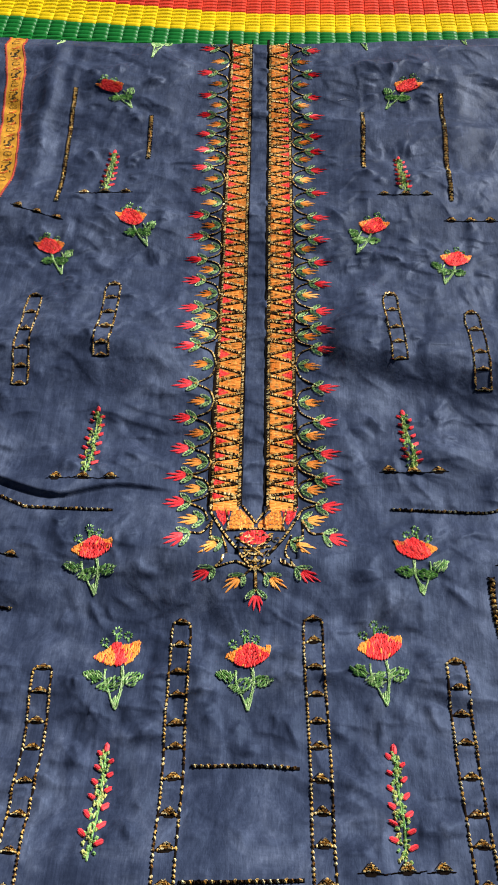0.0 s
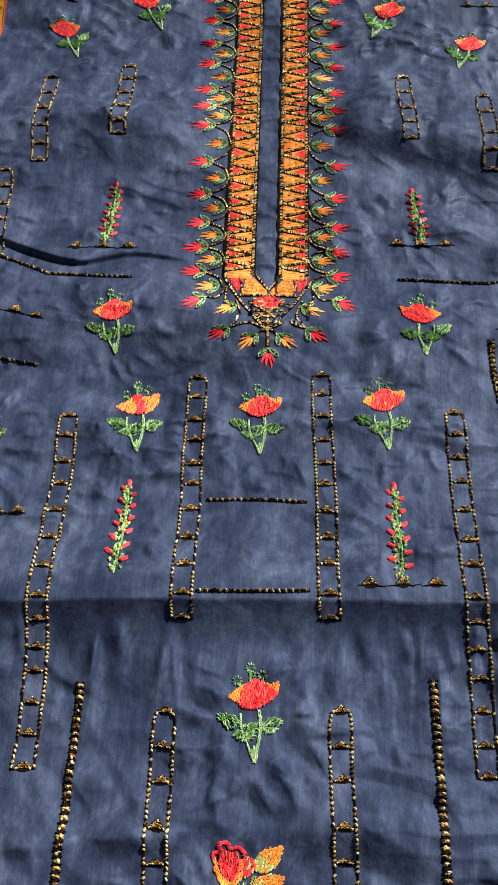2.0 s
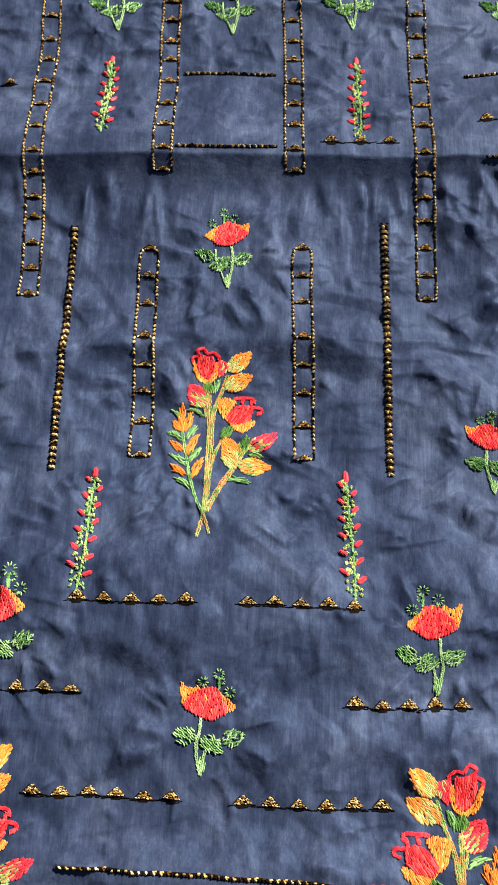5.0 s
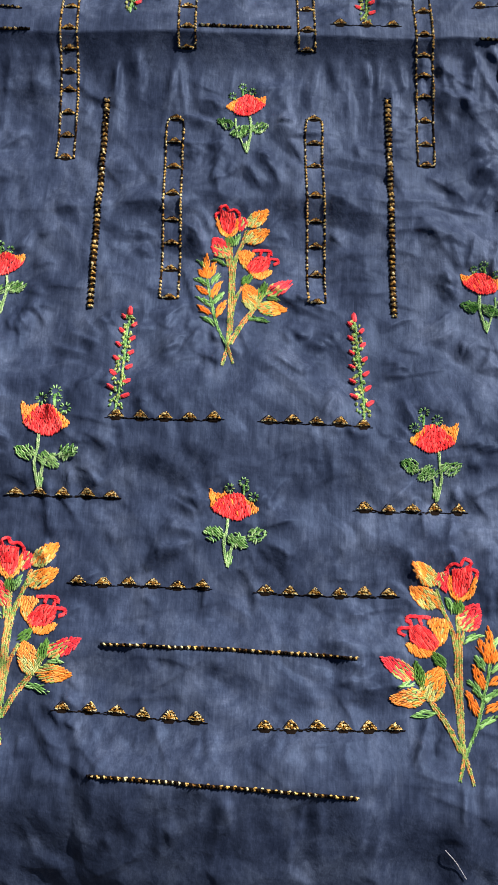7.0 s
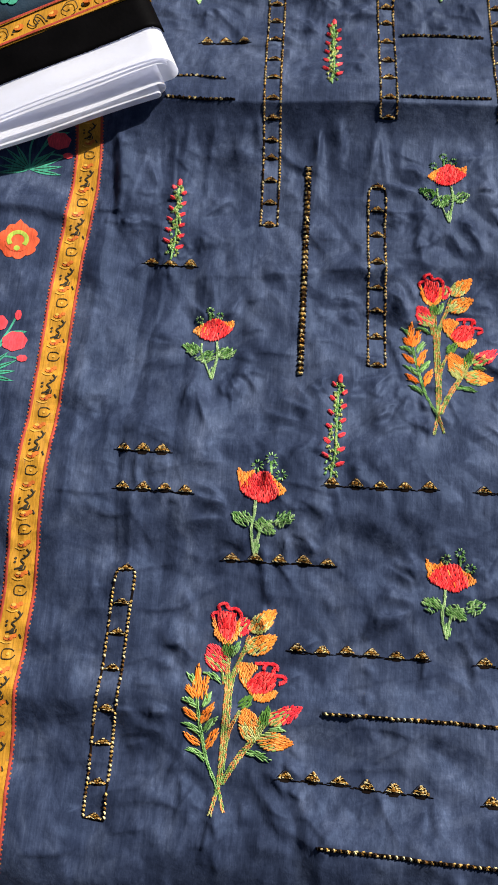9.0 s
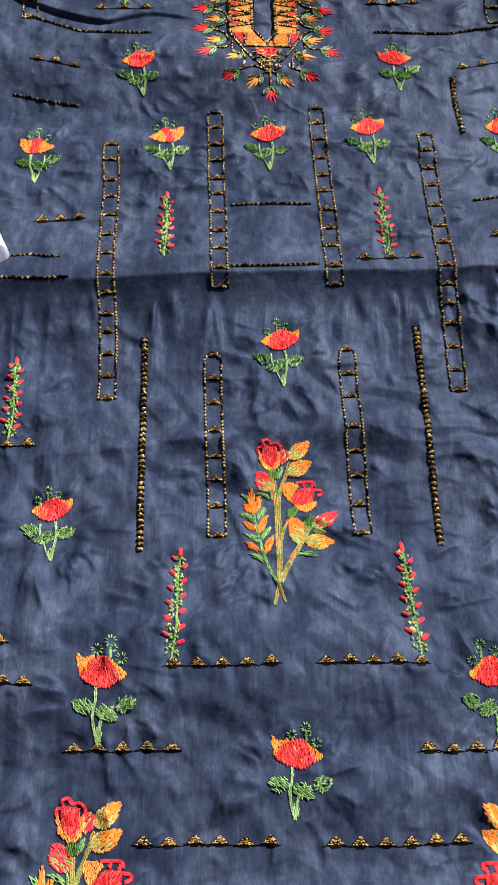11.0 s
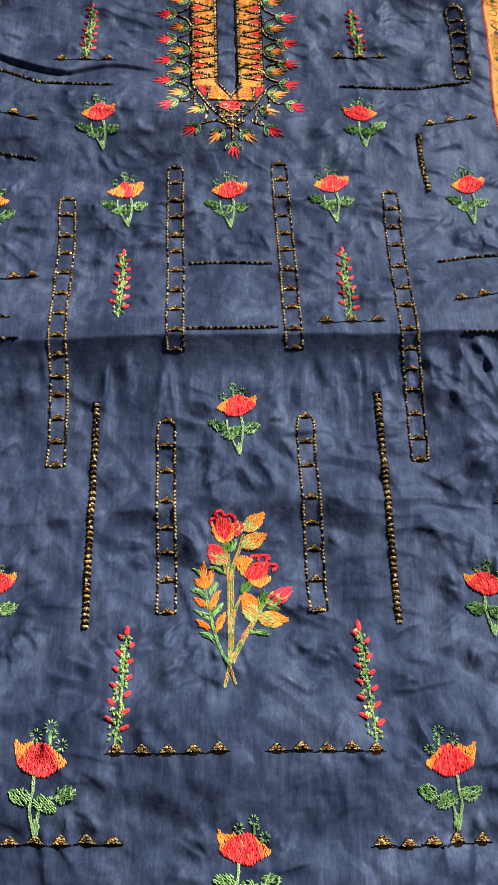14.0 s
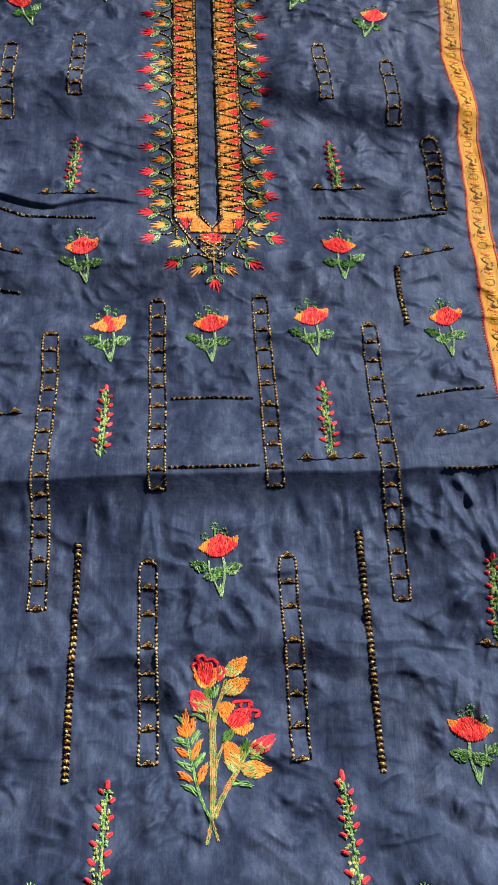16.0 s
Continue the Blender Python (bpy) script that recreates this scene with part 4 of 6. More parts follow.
HG += rise * np.clip((YY - tuck) / 0.0024, 0, 1) * np.exp(-(np.maximum(0, YY - tuck - 0.0024) / 0.020) ** 2)

# the foot of the cloth sinks towards the hem
def eased(v):
    v = np.clip(v, 0, 1)
    return v * v * (3 - 2 * v)


def sink(x, y):
    return 0.034 * eased((-0.40 - y) / 0.27) * eased((0.04 - x) / 0.22) + 0.040 * eased((-0.660 - y) / 0.10)


HG -= sink(XX, YY)

# the turned edge along the top lies on the mat
EDGE_X = (-0.36, -0.285, -0.220, -0.155, -0.0777, -0.0108, 0.0687, 0.1323, 0.2175, 0.32)
EDGE_Y = (0.6560, 0.6542, 0.6502, 0.6463, 0.6440, 0.6442, 0.6499, 0.6541, 0.6605, 0.664)


def edge(x):
    return np.interp(x, EDGE_X, EDGE_Y) + 0.0006 * np.sin(np.asarray(x) * 130)


lift_ = 0.88 * np.exp(-((np.minimum(YY, 0.655) - 0.655) / 0.022) ** 2)
HG = HG * (1 - lift_) + lift_ * (0.0085 + 0.0006 * lattice(0.05, 0.5, 31))
HG = np.where(YY > 0.634, np.maximum(HG, 0.0064), HG)

# ---- the ground and the cloth ----
LOW = float(HG.min()) - 0.0015
bm = bmesh.new()
bmesh.ops.create_grid(bm, x_segments=8, y_segments=8, size=6.0)
me = bpy.data.meshes.new("ground")
bm.to_mesh(me)
bm.free()
me.materials.append(FLOOR)
ground = tagged(new("ground", me), "plain grey cement ground under the laid-out cloth", "ground", kind="structure")
ground.location.z = LOW - 0.002

ny, nx = HG.shape
me = bpy.data.meshes.new("kurta_fabric")
me.vertices.add(nx * ny)
past = np.maximum(0, YY - edge(XX))
roll = np.minimum(past / 0.005, 1) * 2.9
me.vertices.foreach_set("co", np.stack([XX, np.where(past > 0, edge(XX) + 0.0014 * np.sin(roll), YY), HG - 0.0009 * (1 - np.cos(roll))], 2).astype(np.float32).ravel())
ii = (np.arange(ny - 1)[:, None] * nx + np.arange(nx - 1)[None, :]).ravel()
quads = np.stack([ii, ii + 1, ii + nx + 1, ii + nx], 1).astype(np.int32)
quads = quads[past.ravel()[ii] < 0.006]
me.loops.add(quads.size)
me.loops.foreach_set("vertex_index", quads.ravel())
me.polygons.add(len(quads))
me.polygons.foreach_set("loop_start", np.arange(0, quads.size, 4, dtype=np.int32))
me.update(calc_edges=True)
me.polygons.foreach_set("use_smooth", np.ones(len(quads), dtype=bool))
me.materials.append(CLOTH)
kurta = tagged(new("kurta_fabric", me), "crumpled navy blue kurta fabric with bright floral embroidery, laid flat", "fabric")


# ---- embroidery motifs ----
def curl(w, p, r, m=0):
    """A little round knot of short stitches."""
    p = np.array(p)
    a, b = [], []
    for k in range(9):
        t = k * 2 * math.pi / 9 + random.uniform(-0.2, 0.2)
        d = np.array([math.cos(t), math.sin(t)])
        a.append(p + d * r * 0.40)
        b.append(p + d * r)
    w.strands(a, b, 0.0008, 0.0007, 0.0003, m)


def padded(w, base, tip, width, m=0, h=0.0013):
    """A plump satin-stitched grain: a few fat strands side by side."""
    base, tip = np.array(base), np.array(tip)
    d = (tip - base) / (np.hypot(*(tip - base)) + 1e-9)
    q = np.array((-d[1], d[0])) * width
    n = np.hypot(*(tip - base))
    for o in (-0.40, 0.40, -0.22, 0.22, 0.0):
        e = n * abs(o) * 0.28
        w.strands([base + q * o + d * e], [tip + q * o * 0.8 - d * e], width * 0.30, h * 0.35, 0.0002 + h * 0.75 * (1 - 4.5 * o * o), m)


def chain(w, path, width=0.0014, m=0, step=0.0013):
    """Chain stitch: pairs of slanted stitches along a path."""
    p = curve(path, 60)
    d = np.hypot(*np.diff(p, axis=0).T)
    s = np.r_[0, np.cumsum(d)]
    t = np.arange(0, s[-1], step)
    c = np.stack([np.interp(t, s, p[:, 0]), np.interp(t, s, p[:, 1])], 1)
    t2 = np.minimum(t + step * 1.5, s[-1])
    e = np.stack([np.interp(t2, s, p[:, 0]), np.interp(t2, s, p[:, 1])], 1)
    g = e - c
    g /= np.hypot(g[:, 0], g[:, 1])[:, None] + 1e-9
    nrm = np.stack([-g[:, 1], g[:, 0]], 1) * width * 0.45 * np.array([random.uniform(0.6, 1.25) for _ in t])[:, None]
    c = c + np.array([[random.uniform(-1, 1), random.uniform(-1, 1)] for _ in t]) * 0.00022
    w.strands(c + nrm, e + nrm * 0.15, 0.0008, 0.0007, 0.0002, m)
    w.strands(c - nrm, e - nrm * 0.15, 0.0008, 0.0007, 0.0002, m)


def closed(to, points, per=6):
    """A smooth closed rim through a few places of a motif."""
    p = np.array([to(*q) for q in points], float)
    a, b, c, d = np.roll(p, 1, 0), p, np.roll(p, -1, 0), np.roll(p, -2, 0)
    rows = []
    for u in np.arange(per) / per:
        rows.append(0.5 * (2 * b + (c - a) * u + (2 * a - 5 * b + 4 * c - d) * u ** 2 + (3 * b - a - 3 * c + d) * u ** 3))
    return np.stack(rows, 1).reshape(-1, 2)


def leaf_rim(base, tip, width, bow=0.0, blunt=0.8):
    """Outline of a leaf between two places, widest near its foot, bent aside by bow."""
    (x, y), (tx, ty) = base, tip
    ax, ay = tx - x, ty - y
    n = math.hypot(ax, ay)
    sx, sy = -ay / n, ax / n
    rim = []
    for sg, fs in ((1, (0.0, 0.16, 0.38, 0.62, 0.84)), (-1, (1.0, 0.84, 0.62, 0.38, 0.16))):
        for f in fs:
            h = sg * width / 2 * math.sin(math.pi * f ** blunt) ** 0.7 + bow * 4 * f * (1 - f) * n if 0 < f < 1 else 0.0
            rim.append((x + ax * f + sx * h, y + ay * f + sy * h))
    return rim


def fill(w, rim, way, m=0, sp=0.00075, length=0.0034, wd=0.00085, h=0.00050, lift=0.0004, thin=0.04, other=None, share=0.0, loose=0.10):
    """Fills any patch with staggered rows of plump stitches that run along a way; some may take another thread."""
    q = np.asarray(rim, float)
    c, u = q.mean(0), np.asarray(way, float) / np.hypot(*way)
    n = np.array([-u[1], u[0]])
    p = np.stack([(q - c) @ u, (q - c) @ n], 1)
    sets = {m: ([], [])}
    if other is not None:
        sets[other] = ([], [])
    row = 0
    for v in np.arange(p[:, 1].min() + sp * 0.4, p[:, 1].max(), sp):
        cuts = sorted(xa + (xb - xa) * (v - ya) / (yb - ya) for (xa, ya), (xb, yb) in zip(p, np.roll(p, -1, 0)) if (ya - v) * (yb - v) < 0)
        row += 1
        for lo, hi in zip(cuts[::2], cuts[1::2]):
            pos = lo - random.uniform(-0.0003, 0.0003) - (0.5 * length * random.uniform(0.6, 1.2) if row % 2 else 0)
            while pos < hi - 0.0003:
                e = pos + length * random.uniform(0.75, 1.2)
                a, b = max(pos, lo - random.uniform(-0.0002, 0.0006)), min(e, hi + random.uniform(-0.0004, 0.0007))
                if b - a > 0.0006 and random.random() > thin:
                    j = random.uniform(-0.22, 0.22) * sp
                    k = other if other is not None and random.random() < (share(c + u * a + n * v) if callable(share) else share) else m
                    d = random.gauss(0, loose) * (b - a)
                    sets[k][0].append(c + u * a + n * (v + j - d))
                    sets[k][1].append(c + u * (b + 0.0006) + n * (v + j + d))
                pos = e - 0.0001
    for k, (a, b) in sets.items():
        if a:
            w.strands(a, b, wd, h, lift, k)
    return w


def rope(w, path, width, m=0, h=0.0012, sp=0.00065):
    """A fat scroll of satin stitches laid across a path."""
    p = curve(path, 50)
    s = np.r_[0, np.cumsum(np.hypot(*np.diff(p, axis=0).T))]
    g = np.gradient(p, axis=0)
    g /= np.hypot(g[:, 0], g[:, 1])[:, None] + 1e-9
    for t in np.arange(0, s[-1], sp):
        c = np.array((np.interp(t, s, p[:, 0]), np.interp(t, s, p[:, 1])))
        d = np.array((np.interp(t, s, g[:, 0]), np.interp(t, s, g[:, 1])))
        q = np.array((-d[1], d[0])) * width / 2 * random.uniform(0.85, 1.15) + d * width * 0.2
        w.strands([c - q], [c + q], sp * 1.25, h, 0.0003, m)


ROSE_LEAVES = {
    0: (((-0.19, 0.405), (-0.475, 0.485), 0.15, 0.05), ((0.07, 0.385), (-0.27, 0.300), 0.17, 0.10), ((0.085, 0.365), (0.385, 0.405), 0.16, -0.05)),
    1: (((-0.05, 0.352), (-0.295, 0.395), 0.145, 0.08), ((-0.02, 0.325), (0.225, 0.225), 0.150, 0.10), ((0.215, 0.325), (0.440, 0.410), 0.150, 0.02)),
}
ROSE_PETALS = {
    0: (((-0.330, 0.700), (-0.160, 0.790), (-0.070, 0.820), (-0.050, 0.700), (-0.130, 0.590), (-0.260, 0.640)),
        ((0.110, 0.840), (0.240, 0.820), (0.350, 0.845), (0.335, 0.740), (0.270, 0.700), (0.190, 0.760)),
        ((-0.120, 0.790), (0.020, 0.865), (0.140, 0.845), (0.230, 0.770), (0.335, 0.735), (0.250, 0.640), (0.045, 0.548), (-0.140, 0.570), (-0.210, 0.640))),
    1: (((-0.250, 0.835), (-0.177, 0.805), (-0.120, 0.800), (-0.065, 0.825), (-0.040, 0.740), (-0.130, 0.610), (-0.215, 0.645)),
        ((0.130, 0.790), (0.200, 0.745), (0.335, 0.648), (0.250, 0.590), (0.190, 0.660)),
        ((-0.080, 0.770), (0.050, 0.815), (0.135, 0.800), (0.190, 0.720), (0.250, 0.620), (0.220, 0.570), (0.090, 0.512), (-0.100, 0.562), (-0.205, 0.640))),
    2: (((-0.360, 0.670), (-0.215, 0.740), (-0.085, 0.800), (-0.035, 0.660), (-0.070, 0.555), (-0.230, 0.600)),
        ((0.045, 0.800), (0.155, 0.800), (0.300, 0.840), (0.295, 0.700), (0.200, 0.590), (0.100, 0.560), (0.090, 0.680)),
        ((-0.105, 0.800), (-0.010, 0.845), (0.060, 0.780), (0.110, 0.620), (0.050, 0.545), (-0.040, 0.560), (-0.050, 0.680))),
}


def rose(x, y, tx, ty, kind, turned):
    """One rose: plaited stems, three leaves, knots on top and a blossom of red between orange wings."""
    to, s = frame_at(x, y, tx, ty, 0.69, bool(turned), (0.0390, 0.0500, 0.0400, 0.0340)[kind])
    low = kind == 1

    def way(u, v):
        return np.array(to(u, v)) - np.array(to(0, 0))

    w = Weave()
    for path, wd in ((((-0.02, 0.54), (-0.03, 0.40), (-0.056, 0.27), (-0.036, 0.13), (0.0, 0.0)), 0.0018), (((0.20, 0.35), (0.06, 0.27), (0.025, 0.15), (0.0, 0.0)), 0.0016)) if low else \
            ((((0.075, 0.55), (0.09, 0.34), (0.045, 0.157), (0.0, 0.0)), 0.0020), (((-0.17, 0.52), (-0.165, 0.36), (-0.09, 0.20), (0.0, 0.0)), 0.0009)):
        chain(w, [to(*p) for p in path], wd, 1)
    fill(w, closed(to, leaf_rim((0.01, 0.17), (0.0, -0.01), 0.09)), way(0.2, 1), sp=0.0010, length=0.0022, other=1, share=0.6)
    st = w.make("rose_motif", kurta, [GREEN, PALE], "embroidered orange rose with a red heart and green leaves" if kind == 2 else "embroidered red and orange rose with green leaves")
    for i, (b, t, wd, bow) in enumerate(ROSE_LEAVES[1 if low else 0]):
        p = Weave()
        fill(p, closed(to, leaf_rim(b, t, wd * random.uniform(1.0, 1.15), bow)), way(t[0] - b[0], (t[1] - b[1]) + (0.16, -0.10, 0.12)[i]), sp=0.00112, length=0.0021, wd=0.00088, h=0.0009, thin=0.10, other=1, share=0.34, loose=0.22)
        p.make("leaf", st, [GREEN, PALE])
    k = Weave()
    knots = ((0.146, 0.955, 0.155, 0.80), (-0.014, 0.880, 0.0, 0.80), (0.270, 0.790, 0.22, 0.74)) if low else ((-0.036, 1.0, -0.04, 0.84), (-0.217, 0.860, -0.16, 0.78), (0.126, 0.925, 0.13, 0.84))
    for px_, py_, qx, qy in knots:
        curl(k, to(px_, py_), 0.060 * s)
        chain(k, [to(px_, py_ - 0.03), to(qx, qy)], 0.0013)
    curl(k, to(knots[0][0] * 0.7 + knots[0][2] * 0.3 + 0.03, knots[0][1] * 0.55 + knots[0][3] * 0.45), 0.040 * s)
    k.make("bud_spray", st, [GREEN])
    lean = (-0.25, 1) if low else (0.35, 1)
    wings = ROSE_PETALS[kind % 3]
    if kind == 3:
        wings = [[(u, 0.69 + (v - 0.69) * 1.30) for u, v in rim] for rim in wings]
    for i, rim in enumerate(wings):
        p = Weave()
        red = i == 2
        fill(p, closed(to, rim), way(*lean), 0, sp=0.00080, length=0.0036, wd=0.00094, h=0.00046, lift=0.0004 + 0.0003 * red, thin=0.0, other=1, share=0.015 if red else 0.05, loose=0.09)
        p.make("petal", st, [RED, ORANGE] if red else [ORANGE, RED], "" if red else "orange outer petal")
    return st


for r in ROSES_TOP + ROSES_MID + ROSES_LOW:
    rose(*r)


def spike(x, y, tx, ty):
    """A slender stalk of green knots with short red florets to both sides."""
    to, s = frame_at(x, y, tx, ty, 1.0, False, 0.060)
    w = Weave()
    chain(w, [to(0, 0), to(0.02, 0.3), to(0, 0.7), to(0, 0.93)], 0.0010)
    for k in range(80):
        v = 0.05 + 0.88 * k / 79
        p = np.array(to(random.uniform(-0.062, 0.062) * (1.15 - 0.5 * v), v + random.uniform(-0.02, 0.02)))
        for _ in range(2):
            a = random.uniform(0, 6.28)
            d = np.array((math.cos(a), math.sin(a))) * 0.0013
            w.strands([p - d], [p + d], 0.0012, 0.0010, 0.0004, random.choice((0, 1)))
    st = w.make("flower_spike", kurta, [GREEN, LIME], "embroidered green stalk with small red florets")
    for k in range(12):
        v = 0.14 + 0.068 * k
        sg = -1 if k % 2 else 1
        f = Weave()
        padded(f, to(sg * 0.030, v - 0.005), to(sg * (0.138 - 0.060 * v), v + 0.042), 0.0025)
        f.make("floret", st, [PINK])
    f = Weave()
    padded(f, to(0, 0.915), to(0.0, 1.02), 0.0030)
    f.make("floret", st, [PINK])


for s_ in SPIKES:
    spike(*s_)


def bouquet(x, y, tx, ty, turned):
    """A tall spray: plaited stems, a bud, an open rose, a spiky side branch and many leaves."""
    to, s = frame_at(x, y, tx, ty, 1.0, bool(turned))

    def way(u, v):
        return np.array(to(u, v)) - np.array(to(0, 0))

    w = Weave()
    for path, wd in ((((-0.030, -0.010), (0.0, 0.10), (0.016, 0.19), (0.022, 0.33), (0.030, 0.53), (0.028, 0.73)), 0.0022), (((0.033, 0.0), (0.004, 0.115), (0.006, 0.19), (0.012, 0.33), (0.020, 0.53), (0.020, 0.70)), 0.0018),
                     (((0.022, 0.19), (0.038, 0.40), (0.044, 0.56), (0.058, 0.650), (0.080, 0.716), (0.125, 0.845)), 0.0022), (((0.030, 0.52), (0.050, 0.650), (0.092, 0.740), (0.118, 0.775)), 0.0018),
                     (((0.036, 0.33), (0.052, 0.40), (0.092, 0.480)), 0.0020), (((0.012, 0.12), (0.040, 0.175), (0.084, 0.25), (0.145, 0.33)), 0.0022), (((0.022, 0.12), (0.052, 0.175), (0.094, 0.245), (0.155, 0.325)), 0.0018),
                     (((0.155, 0.325), (0.175, 0.37), (0.224, 0.43)), 0.0014), (((0.010, 0.60), (0.0, 0.66)), 0.0014)):
        chain(w, [to(*p) for p in path], wd)
    st = w.make("bouquet_motif", kurta, [OLIVE], "tall embroidered bouquet of red roses and orange leaves")
    w = Weave()
    for path in (((0.002, 0.10), (-0.054, 0.23), (-0.080, 0.344), (-0.100, 0.444), (-0.112, 0.53)), ((-0.050, 0.22), (-0.062, 0.26), (-0.084, 0.344))):
        chain(w, [to(*p) for p in path], 0.0018)
    w.make("side_stem", st, [GREEN], "green side stem")

    def lf(b, t, wd, m, heart=None, bow=0.0, tilt=0.25):
        """A two-coloured leaf: its foot shades into the heart's thread."""
        p = Weave()
        foot, tip = np.array(to(*b)), np.array(to(*t))
        ax = tip - foot
        n2 = float(ax @ ax)

        def mixed(q):
            f = float((q - foot) @ ax) / n2
            return max(0.0, min(0.75, 0.95 - 1.5 * f))

        d = np.array((t[0] - b[0], t[1] - b[1]))
        fill(p, closed(to, leaf_rim(b, t, wd, bow)), way(d[0] - tilt * d[1], d[1] + tilt * d[0]), 0, sp=0.00080, length=0.0033, wd=0.00094, h=0.00046, thin=0.01, other=1 if heart else None, share=mixed)
        p.make("leaf", st, [m, heart or m])

    def patch_of(name, rim, m, d=(0.1, 1), lift=0.0005, other=None, share=0.0, label=""):
        p = Weave()
        fill(p, closed(to, rim), way(*d), 0, sp=0.00080, length=0.0034, wd=0.00094, h=0.00046, lift=lift, thin=0.0, other=1 if other else None, share=share)
        p.make(name, st, [m, other or m], label)

    def sliver(name, b, t, wd, m, bow=0.0):
        p = Weave()
        fill(p, closed(to, leaf_rim(b, t, wd, bow, 0.9)), way(t[0] - b[0], t[1] - b[1]), 0, sp=0.00062, length=0.0070, wd=0.00085, h=0.0008, lift=0.0004, thin=0.0)
        p.make(name, st, [m])

    for b, t, wd, bow in (((-0.122, 0.587), (-0.178, 0.645), 0.024, -0.12), ((-0.112, 0.480), (-0.185, 0.528), 0.026, -0.12), ((-0.090, 0.487), (-0.045, 0.560), 0.034, 0.0), ((-0.088, 0.344), (-0.172, 0.410), 0.027, -0.10),
                          ((-0.078, 0.365), (-0.012, 0.442), 0.033, 0.05), ((-0.061, 0.230), (-0.151, 0.288), 0.026, -0.08), ((0.004, 0.605), (-0.090, 0.648), 0.024, -0.10), ((0.224, 0.398), (0.306, 0.392), 0.022, 0.05),
                          ((0.115, 0.275), (0.240, 0.250), 0.030, 0.08), ((0.042, 0.735), (0.080, 0.815), 0.030, 0.0)):
        sliver("slim_leaf", b, t, wd, GREEN, bow)
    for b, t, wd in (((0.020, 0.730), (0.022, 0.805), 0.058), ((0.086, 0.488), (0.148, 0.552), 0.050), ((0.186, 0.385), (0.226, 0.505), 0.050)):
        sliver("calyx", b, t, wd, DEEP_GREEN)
    for b, t, wd in (((-0.109, 0.520), (-0.115, 0.690), 0.040), ((-0.100, 0.525), (-0.066, 0.632), 0.042), ((-0.120, 0.528), (-0.160, 0.590), 0.034), ((-0.090, 0.400), (-0.032, 0.510), 0.040), ((-0.102, 0.425), (-0.172, 0.480), 0.034),
                     ((-0.062, 0.280), (-0.005, 0.390), 0.038), ((-0.086, 0.300), (-0.165, 0.360), 0.034)):
        sliver("spikelet", b, t, wd, ORANGE, 0.03)
    # leaves whose feet shade into green
    lf((0.125, 0.862), (0.248, 0.972), 0.092, ORANGE, LIME)
    lf((0.110, 0.762), (0.252, 0.842), 0.098, ORANGE, LIME)
    lf((0.008, 0.662), (-0.070, 0.790), 0.112, PINK, OLIVE)
    lf((0.158, 0.325), (0.112, 0.492), 0.112, ORANGE, LIME, -0.05)
    lf((0.172, 0.345), (0.342, 0.328), 0.090, ORANGE, OLIVE)
    lf((0.220, 0.425), (0.384, 0.508), 0.080, PINK, OLIVE)
    # upper bud: red heart held by two orange petals, a scrolled rim on top and a red lobe beside it
    patch_of("petal", ((0.070, 0.920), (0.110, 0.925), (0.134, 0.885), (0.105, 0.845), (0.072, 0.835)), PINK, (0.4, 1), 0.0004, LIME, 0.22)
    patch_of("petal", ((-0.060, 0.925), (-0.040, 0.905), (-0.024, 0.850), (0.010, 0.815), (0.004, 0.792), (-0.044, 0.835)), ORANGE, (-0.35, 1), 0.0005, None, 0, "orange outer petal")
    patch_of("petal", ((0.072, 0.915), (0.054, 0.900), (0.046, 0.850), (0.014, 0.808), (0.020, 0.788), (0.064, 0.830)), ORANGE, (0.3, 1), 0.0005, None, 0, "orange outer petal")
    patch_of("petal", ((-0.036, 0.925), (-0.020, 0.965), (0.010, 0.950), (0.050, 0.950), (0.054, 0.910), (0.050, 0.850), (0.024, 0.814), (-0.006, 0.826), (-0.028, 0.870)), RED, (0.1, 1), 0.0008)
    # open flower
    patch_of("petal", ((0.074, 0.690), (0.122, 0.706), (0.168, 0.684), (0.138, 0.636), (0.126, 0.580), (0.088, 0.614)), ORANGE, (-0.3, 1), 0.0005, LIME, 0.06, "orange outer petal")
    patch_of("petal", ((0.120, 0.592), (0.190, 0.572), (0.262, 0.580), (0.248, 0.545), (0.195, 0.520), (0.150, 0.540)), ORANGE, (0.6, 1), 0.0005, None, 0, "orange outer petal")
    patch_of("petal", ((0.118, 0.600), (0.146, 0.636), (0.190, 0.666), (0.246, 0.656), (0.252, 0.612), (0.222, 0.572), (0.165, 0.560), (0.132, 0.570)), RED, (0.7, 1), 0.0009)
    for path in (((-0.056, 0.918), (-0.060, 0.948), (-0.026, 0.962), (-0.034, 0.990), (0.0, 1.004), (0.020, 0.972), (0.052, 0.978), (0.078, 0.952), (0.078, 0.930)), ((-0.030, 0.935), (0.006, 0.955), (0.020, 0.930)),
                 ((0.156, 0.706), (0.196, 0.708), (0.256, 0.704), (0.262, 0.676)), ((0.205, 0.700), (0.196, 0.674)), ((0.250, 0.690), (0.246, 0.656), (0.292, 0.650), (0.302, 0.630), (0.272, 0.616))):
        scroll = Weave()
        rope(scroll, [to(*p) for p in path], 0.0024, 0, 0.0006)
        scroll.make("scrolled_rim", st, [PINK], "curled red petal rim")


for b_ in BOUQUETS:
    bouquet(*b_)


